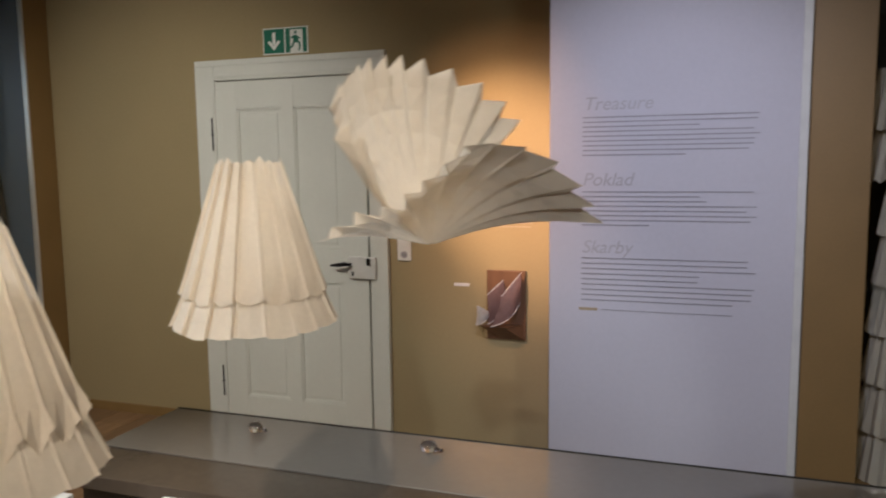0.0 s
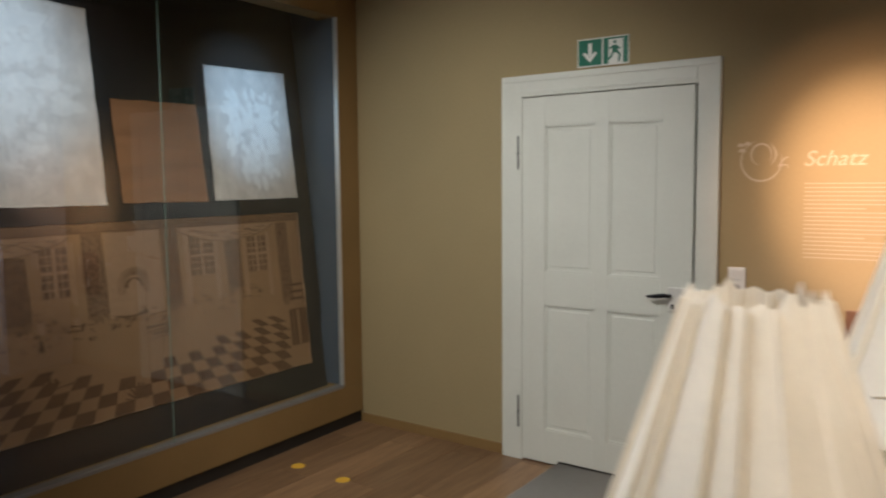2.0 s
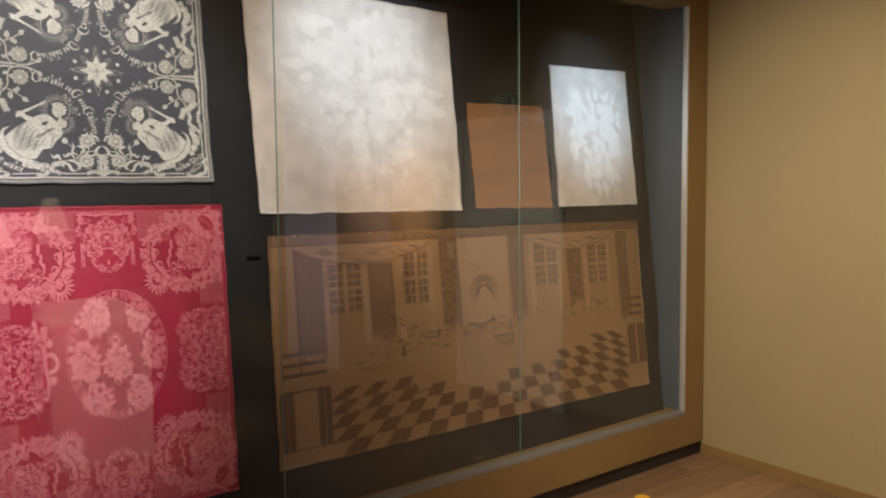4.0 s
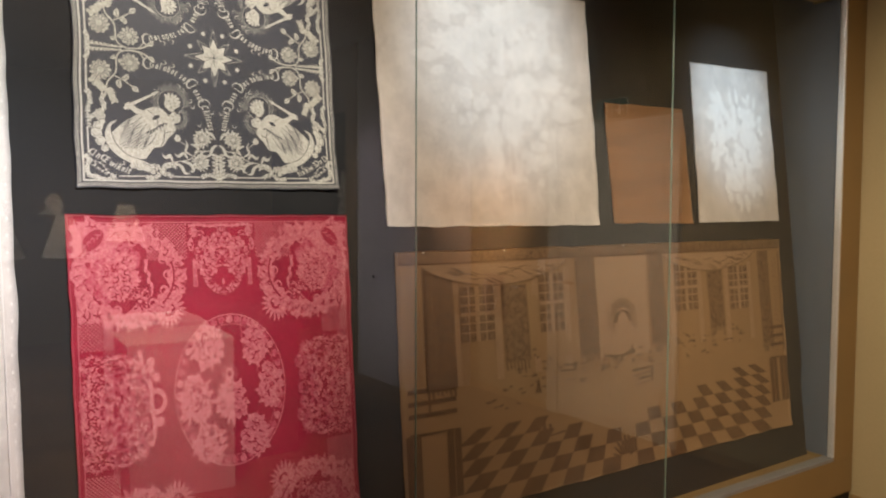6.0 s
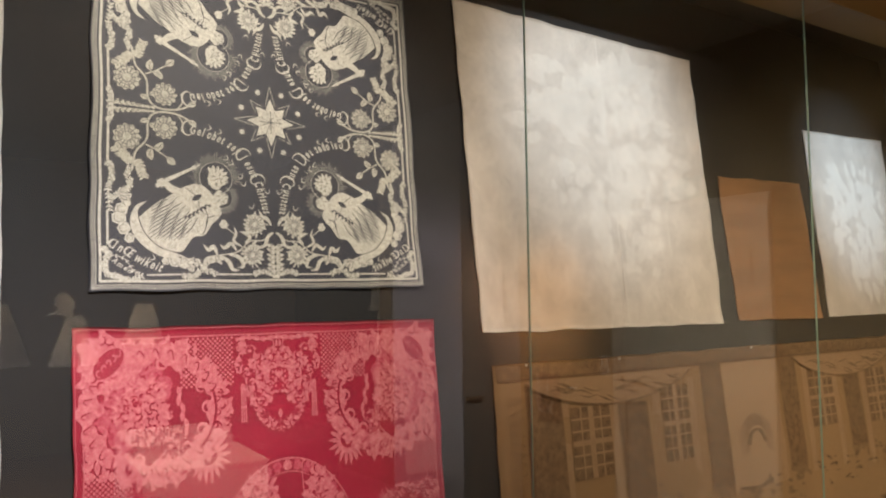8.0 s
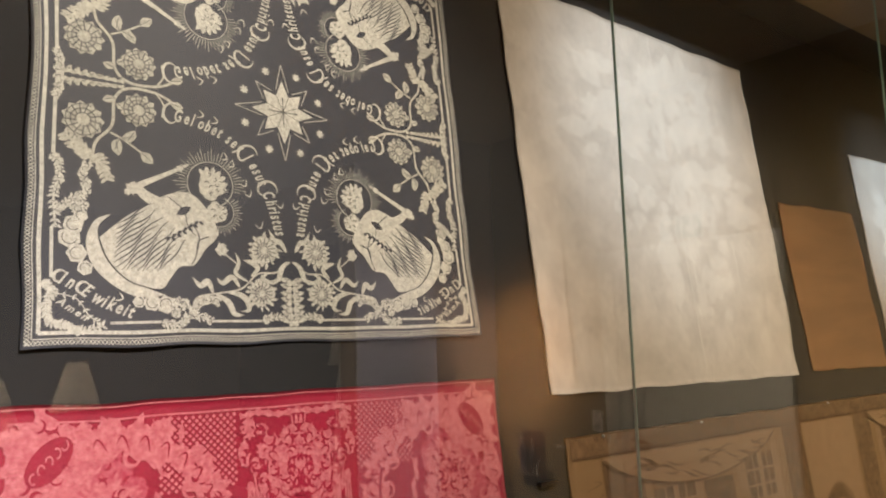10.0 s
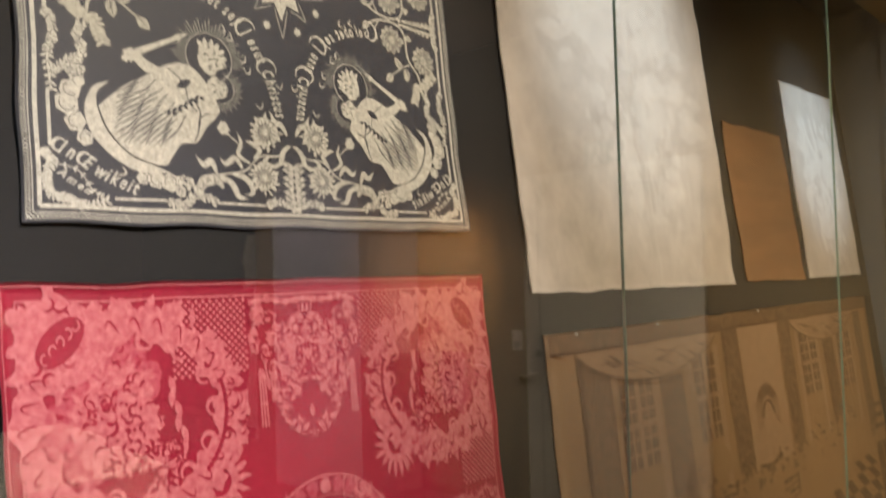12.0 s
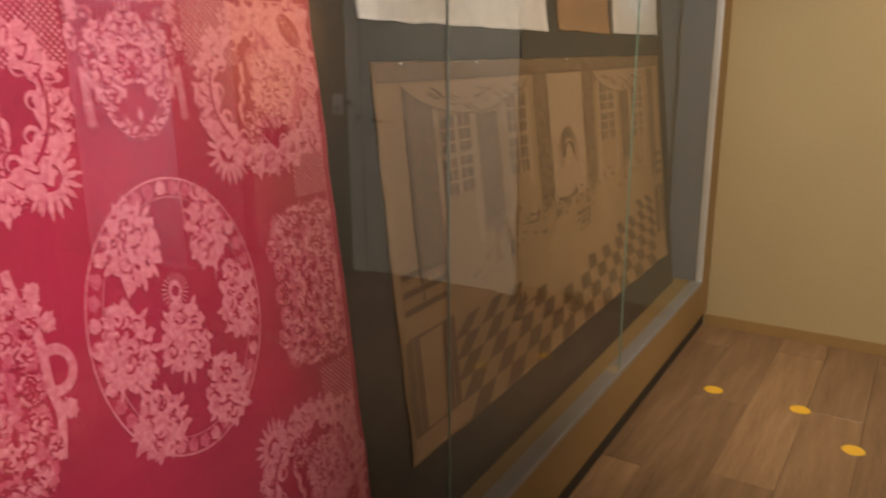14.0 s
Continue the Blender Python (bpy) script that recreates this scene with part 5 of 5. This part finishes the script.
def white_cloths():
    big = Cloth("white_tablecloth", ((1.266, 2.505), (2.341, 2.491), (2.347, 1.511), (1.280, 1.515)), LINEN, "large plain white linen damask cloth with fold creases", wave=0.0028, curl=0.006)
    fig = Figure(big)
    # vertical fold crease, its bright ridge put in as a paler strip
    fig.strip([(0.545, 0.02), (0.55, 0.5), (0.552, 0.985)], 0.0012)
    for k, v in enumerate((0.62, 0.62, 0.8, 0.8)):
        fig.strip([(0.58 + 0.2 * (k % 2), 0.6), (0.58 + 0.2 * (k % 2), 0.76)], 0.0015)
    fig.build("woven_figure", LINEN_FIGURE, 0.0005)
    fig = Figure(big)
    cluster(fig, 0.55, 0.4, 0.3, 0.3, 70, 0.13, 1.0)
    fig.build("woven_figure", LINEN_SATIN, 0.0003)
    fig = Figure(big)
    for x0, y0, x1, y1 in ((0.56, 0.46, 0.79, 0.62), (0.4, 0.2, 0.55, 0.42), (0.57, 0.1, 0.72, 0.3), (0.3, 0.46, 0.54, 0.6), (0.57, 0.66, 0.74, 0.82)):
        for k in range(22):
            mass(fig, random.uniform(x0, x1), random.uniform(y0, y1), random.uniform(0.012, 0.026), random.uniform(0.012, 0.026), 4, 3)
        for a, b in (((x0, y1), (x1, y1)), ((x1, y0), (x1, y1))):
            fig.strip([(a[0] + (b[0] - a[0]) * t, a[1] + (b[1] - a[1]) * t) for t in np.linspace(0, 1, 14)], 0.0009)
    fig.build("woven_figure", LINEN_SATIN, 0.0007)
    copper = Cloth("copper_napkin", ((2.422, 2.052), (2.962, 2.066), (2.978, 1.514), (2.435, 1.519)), COPPER, "small orange-brown silk damask napkin", wave=0.0028)
    fig = Figure(copper)
    for k in range(9):
        fig.strip([(0.62 + 0.03 * math.sin(k), 0.72 + 0.022 * k), (0.96, 0.715 + 0.024 * k)], 0.003)
    fig.build("woven_figure", COPPER, 0.0008)
    small = Cloth("white_napkin", ((3.044, 2.304), (3.686, 2.323), (3.702, 1.522), (3.028, 1.517)), LINEN, "white linen damask napkin with a satin floral figure", wave=0.0028)
    fig = Figure(small)
    for cx, cy, rx, ry, n in ((0.5, 0.3, 0.25, 0.12, 50), (0.5, 0.55, 0.3, 0.14, 70), (0.55, 0.78, 0.2, 0.1, 40), (0.3, 0.4, 0.08, 0.2, 25), (0.75, 0.45, 0.08, 0.2, 25)):
        cluster(fig, cx, cy, rx, ry, n, 0.1, 0.8)
    fig.build("woven_figure", LINEN_FIGURE, 0.0008)
    tall = Cloth("white_table_runner", ((-1.0, 2.62), (0.112, 2.62), (0.135, 0.5), (-0.98, 0.5)), LINEN, "tall white linen cloth with a drawn-thread hem", wave=0.0035)
    fig = Figure(tall)
    fig.strip([(0.972, 0.0), (0.972, 1.0)], 0.0015)
    for k in range(46):
        fig.rosette(0.987, 0.015 + 0.0213 * k, 0.0028, 5, 0.3)
    fig.build("hem", LINEN_FIGURE, 0.002)


navy_napkin()
red_napkin()
pictorial_panel()
white_cloths()
v, f = board_slab(1.215, 1.27, 1.338, 1.347, 0.0, 0.012)
tagged(part("board_hook", mesh_of("board_hook", v, f, IRON), IRON), "small black metal hook on the black board", "hook")


# ---- pleated linen pieces hung over the tables ----
def pleats(n, radius0, radius1, z0, z1, deep0, deep1, hem=0.0, rows=9, turn=0.0, thick=0.0012):
    """A cone of sharp folds from z0 (bottom) to z1 (top); hem: how far the bottom edge zigzags."""
    bm = bmesh.new()
    ring = []
    depth = [random.uniform(0.45, 1.35) for _ in range(2 * n)]
    slip = [random.uniform(-0.3, 0.3) * math.pi / n for _ in range(2 * n)]
    for j in range(rows):
        s = j / (rows - 1)
        row = []
        for k in range(2 * n):
            a = turn + math.pi * k / n + slip[k] * (1 - 0.6 * s)
            fold = 1 if k % 2 else -1
            r = radius0 + (radius1 - radius0) * s
            r += fold * (deep0 + (deep1 - deep0) * s) * depth[k]
            z = z0 + (z1 - z0) * s
            if j == 0:
                z += hem * fold * 0.5 + 0.003 * math.sin(k * 2.3)
            if j == rows - 1:
                z += 0.003 * fold + 0.002 * math.sin(k * 1.3)
            row.append(bm.verts.new((r * math.cos(a), r * math.sin(a), z)))
        ring.append(row)
    for j in range(rows - 1):
        for k in range(2 * n):
            bm.faces.new((ring[j][k], ring[j][(k + 1) % (2 * n)], ring[j + 1][(k + 1) % (2 * n)], ring[j + 1][k]))
    bmesh.ops.solidify(bm, geom=bm.faces[:], thickness=thick)
    return bm


def moved(bm, at, turn=0.0):
    bmesh.ops.transform(bm, matrix=pose(*at, 0, 0, turn), verts=bm.verts)
    return bm


def knife_pleats(cuts, r0, r1, z0, z1, step, hem=0.0, frill=0.0, rows=7):
    """A cone of flat overlapping folds; cuts are the angles at which one fold ends and steps down to the next."""
    bm, rings = bmesh.new(), []
    n = len(cuts)
    for j in range(rows):
        s = j / (rows - 1)
        row = []
        for k in range(n):
            a0, a1 = cuts[k], cuts[(k + 1) % n] + (2 * math.pi if k == n - 1 else 0)
            wide = (a1 - a0) * (r0 + (r1 - r0) * s)
            tall = min(step * (0.6 + 0.8 * abs(math.sin(k * 2.7))), wide * 0.45)
            for q, lift in ((0.0, -0.35), (0.12, 0.0), (0.5, 0.25), (0.86, 0.55), (0.95, 1.25), (0.985, 1.1)):
                a = a0 + (a1 - a0) * q
                z = z0 + (z1 - z0) * s
                if j == 0:
                    z += hem * (abs(2 * q - 1) - 0.5) + 0.0022 * math.sin(k * 2.1)
                if j == rows - 1:
                    z += frill * (0.7 + 0.5 * math.sin(k * 1.9)) * (1 - 2 * abs(q - 0.5))
                r = r0 + (r1 - r0) * s + tall * lift
                row.append(bm.verts.new((r * math.cos(a), r * math.sin(a), z)))
        rings.append(row)
    m = len(rings[0])
    for j in range(rows - 1):
        for k in range(m):
            bm.faces.new((rings[j][k], rings[j][(k + 1) % m], rings[j + 1][(k + 1) % m], rings[j + 1][k]))
    bmesh.ops.solidify(bm, geom=bm.faces[:], thickness=0.0009)
    return bm


def hanging_shade(at, turn, label, tall=0.268, r_top=0.045, r_low=0.132, folds=17, hem=0.008):
    """Cone of flat folds in two tiers on a thread from the ceiling; at is the middle of its lower rim."""
    ob = tagged(thing("hanging_linen_cone", at, label, "pleated linen", "pleated linen cones"))
    h = tall
    cuts = [2 * math.pi * (k + random.uniform(-0.33, 0.33)) / folds for k in range(folds)]

    def wide(s):
        return r_low + (r_top - r_low) * s - 0.007 * math.sin(math.pi * min(s * 1.1, 1))

    part("upper_tier", moved(knife_pleats(cuts, wide(0.19) + 0.0033, r_top, h * 0.19, h, 0.0036, hem, 0.009), at, turn), PAPER, ob)
    part("lower_tier", moved(knife_pleats(cuts, r_low, wide(0.4) - 0.004, 0.0, h * 0.4, 0.0036, 0.002, 0.0, 5), at, turn), PAPER, ob)
    x, y, z = at
    v, f = tube([(x - r_top, y, z + h - 0.012), (x + r_top, y, z + h - 0.012)], 0.0012, 6)
    part("cross_bar", mesh_of("cross_bar", v, f, BRIGHT_EDGE), BRIGHT_EDGE, ob)
    v, f = tube([(x, y, z + h - 0.012), (x, y, CEIL)], 0.0002, 4)
    part("thread", mesh_of("thread", v, f, NYLON), NYLON, ob)
    return ob


SHADE = "white pleated linen cone in two tiers, hung on a thread"
hanging_shade((-0.758, 1.105, 1.362), 10, SHADE, 0.233, 0.043, 0.118)
hanging_shade((-0.858, 0.72, 1.27), 35, SHADE, 0.262, 0.04, 0.128, 19, 0.03)
hanging_shade((0.25, 0.42, 1.2), 20, SHADE, 0.4, 0.06, 0.2, 22)


def fan(apex, rim, folds, deep0, deep1, tooth=0.05):
    """A pleated fan whose folds radiate from apex to a rim that runs through the given offsets."""
    apex, rim = Vector(apex), [Vector(r) for r in rim]

    def rim_at(t):
        s = t * (len(rim) - 1)
        i = min(int(s), len(rim) - 2)
        u = s - i
        p0, p1, p2, p3 = rim[max(i - 1, 0)], rim[i], rim[i + 1], rim[min(i + 2, len(rim) - 1)]
        return 0.5 * (2 * p1 + (p2 - p0) * u + (2 * p0 - 5 * p1 + 4 * p2 - p3) * u * u + (3 * p1 - 3 * p2 + p3 - p0) * u ** 3)

    bm = bmesh.new()
    rows, grid = 9, []
    for j in range(rows):
        s = 0.02 + 0.98 * j / (rows - 1)
        row = []
        for k in range(2 * folds + 1):
            t = min(1, (k + (0.45 if k % 2 else 0)) / (2 * folds))
            p = rim_at(t)
            along = (rim_at(min(t + 0.01, 1)) - rim_at(max(t - 0.01, 0))).normalized()
            out = along.cross(p).normalized()
            fold = 1 if k % 2 else -1
            reach = s * (1 + (tooth * fold + 0.02 * math.sin(3.1 * k) if j == rows - 1 else 0))
            row.append(bm.verts.new(apex + p * reach + out * (fold * (deep0 + (deep1 - deep0) * t) * min(1, 0.25 + t / 0.14) * (0.15 * s + 0.85 * s ** 5) * (1 + 0.3 * math.sin(k * 1.9)) - 0.012 * math.sin(math.pi * s))))
        grid.append(row)
    for j in range(rows - 1):
        for k in range(2 * folds):
            bm.faces.new((grid[j][k], grid[j][k + 1], grid[j + 1][k + 1], grid[j + 1][k]))
    bmesh.ops.solidify(bm, geom=bm.faces[:], thickness=0.0012)
    return bm


A = Vector((-0.356, 0.765, 1.522))
fan_thing = tagged(thing("pleated_fan", A, "white linen napkin folded into two pleated fans, hung on a thread", "folded napkin"))
part("back_fan", fan(A, ((-0.018, -0.091, 0.086), (-0.036, -0.092, 0.1), (-0.044, -0.085, 0.122), (-0.04, -0.062, 0.141), (-0.026, -0.04, 0.151), (0.0, -0.015, 0.15), (0.045, 0.008, 0.13), (0.069, 0.034, 0.1)), 15, 0.0095, 0.0042, 0.026), PAPER, fan_thing)
part("front_fan", fan(A, ((-0.043, -0.133, 0.014), (-0.026, -0.112, 0.027), (-0.008, -0.088, 0.035), (0.015, -0.075, 0.046), (0.038, -0.074, 0.066), (0.06, -0.06, 0.083), (0.089, -0.042, 0.083), (0.116, -0.01, 0.063), (0.13, 0.018, 0.037), (0.136, 0.042, 0.017)), 13, 0.0085, 0.0035, 0.03), PAPER, fan_thing)
v, f = tube([tuple(A), (A.x, A.y, CEIL)], 0.0002, 4)
part("thread", mesh_of("thread", v, f, NYLON), NYLON, fan_thing)

# ---- tables below them ----
table = tagged(thing("display_table", (-0.2, 1.95, 0), "brown lacquered display table with a pale glossy back strip", "table"))
part("tabletop", box((-1.645, 1.53, 0.815), (1.3, 2.01, 0.852), 0.003), TABLE_TOP, table)
part("back_strip", box((-1.644, 1.695, 0.8522), (1.299, 2.009, 0.856), 0.001), TABLE_STRIP, table, "pale glossy strip")
part("edge_trim", box((-1.6445, 2.0095, 0.835), (1.2995, 2.0125, 0.8585)), KICK, table, "thin dark edge")
part("base_cabinet", box((-1.59, 1.57, 0.0), (1.24, 1.96, 0.8148), 0.004), TABLE_TOP, table)


def white_plinth(x0, y0, x1, y1, z, turn):
    cx, cy = (x0 + x1) / 2, (y0 + y1) / 2
    ob = tagged(thing("white_plinth", (cx, cy, 0), "plain white lacquered display plinth standing on the floor", "plinth", "white plinths"))
    w, d = (x1 - x0) / 2, (y1 - y0) / 2
    part("top_board", moved(box((-w, -d, z - 0.02), (w, d, z), 0.002), (cx, cy, 0), turn), PLINTH_WHITE, ob)
    part("body", moved(box((-w + 0.004, -d + 0.004, 0), (w - 0.004, d - 0.004, z - 0.0202), 0.003), (cx, cy, 0), turn), PLINTH_WHITE, ob)


white_plinth(-1.97, 0.84, -1.45, 1.41, 0.86, 3)
white_plinth(-1.25, 0.95, -0.7, 1.485, 0.86, 2)


def glass_drop(x, y, r):
    ob = tagged(thing("glass_drop", (x, y, 0.856), "clear glass drop lying on the table", "glass ornament", "glass drops"))
    bm = bmesh.new()
    bmesh.ops.create_uvsphere(bm, u_segments=24, v_segments=14, radius=r, matrix=Matrix.Translation((x, y, 0.856 + r * 0.82)) @ Matrix.Diagonal((1, 1, 0.82, 1)))
    part("drop_body", bm, DROP, ob, smooth=True)
    bm = bmesh.new()
    bmesh.ops.create_cone(bm, cap_ends=True, segments=16, radius1=r * 0.35, radius2=r * 0.2, depth=r, matrix=pose(x + r * 1.3, y, 0.856 + r * 0.5, 0, 90, 0))
    part("drop_neck", bm, DROP, ob, smooth=True)


glass_drop(-1.295, 1.895, 0.019)
glass_drop(-0.786, 1.9, 0.021)

# ---- second cabinet beside the text pier ----
cab2 = tagged(thing("display_cabinet", (1.5, 3.75, 0), "ochre framed glass display cabinet with a dark interior", "display cabinet"))
part("stile", box((0.2405, 3.4, 0), (0.455, YB - 0.003, CEIL - 0.004), 0.003), OCHRE_FRAME, cab2)
part("bottom_rail", box((0.4555, 3.4, 0), (X1 - 0.01, YB - 0.003, 0.28), 0.003), OCHRE_FRAME, cab2)
part("top_rail", box((0.4555, 3.4, 2.66), (X1 - 0.01, YB - 0.003, CEIL - 0.004), 0.003), OCHRE_FRAME, cab2)
part("inner_back", box((0.456, 3.96, 0.281), (X1 - 0.01, YB - 0.004, 2.659)), BLACK, cab2)
p2 = part("glass_pane", box((0.457, 3.415, 0.281), (X1 - 0.02, 3.42, 2.659)), GLASS, cab2)
p2.visible_shadow = False
part("glass_shelf", box((0.458, 3.44, 1.08), (1.3, 3.95, 1.088), 0.001), GLASS, cab2)
for tiers, base_z in ((6, 0.281), (2, 1.5)):
    gown = tagged(thing("pleated_textile", (0.64, 3.6, base_z), "white tiered pleated linen piece inside the dark cabinet", "pleated linen", "tiered pleated linens"))
    for k in range(tiers):
        z0 = base_z + 0.2 * k
        part("tier", moved(pleats(20, 0.17 - 0.012 * k * (tiers > 2), 0.13 - 0.01 * k * (tiers > 2), z0, z0 + 0.24, 0.008, 0.005, 0.012, 5, 0.3 * k), (0.64, 3.6, 0)), PAPER, gown)
    if tiers == 2:
        v, f = tube([(0.64, 3.6, base_z + 0.4), (0.64, 3.6, 2.66)], 0.002, 6)
        part("hanger", mesh_of("hanger", v, f, NYLON), NYLON, gown)

# ---- floor stickers ----
def sticker(x, y, r=0.04):
    bm = bmesh.new()
    bmesh.ops.create_cone(bm, cap_ends=True, segments=28, radius1=r, radius2=r * 0.97, depth=0.0012, matrix=pose(x, y, 0.0026))
    tagged(part("floor_sticker", bm, DOT), "round yellow sticker on the wooden floor", "sticker", "floor stickers")


for x, y in ((-3.872, 3.163), (-3.52, 3.155), (-3.302, 2.9)):
    sticker(x, y)

# ---- floor planks ----
PW, PL = 0.215, 1.32


def plank_mesh(length):
    bm = box((-PW / 2 + 0.0006, -length / 2 + 0.0006, -0.012), (PW / 2 - 0.0006, length / 2 - 0.0006, 0.002), 0.0)
    top = [e for e in bm.edges if all(v.co.z > 0 for v in e.verts)]
    bmesh.ops.bevel(bm, geom=top, offset=0.0015, segments=1, affect="EDGES")
    me = bpy.data.meshes.new("plank")
    bm.to_mesh(me)
    bm.free()
    me.materials.append(OAK)
    return me


plank_data = plank_mesh(PL)
row = 0
x = GX - 0.03 + PW / 2
while x < X1 - PW / 2:
    y = Y0 + PL / 2 - (row * 0.47) % 1 * PL
    while y - PL / 2 < YB - 0.02:
        lo, hi = max(y - PL / 2, Y0), min(y + PL / 2, YB - 0.001)
        if hi - lo > 0.05:
            whole = hi - lo > PL - 0.001
            ob = new("plank", plank_data if whole else plank_mesh(hi - lo))
            ob.location = (x, (lo + hi) / 2, 0)
            ob.parent = floor
        y += PL
    x += PW
    row += 1
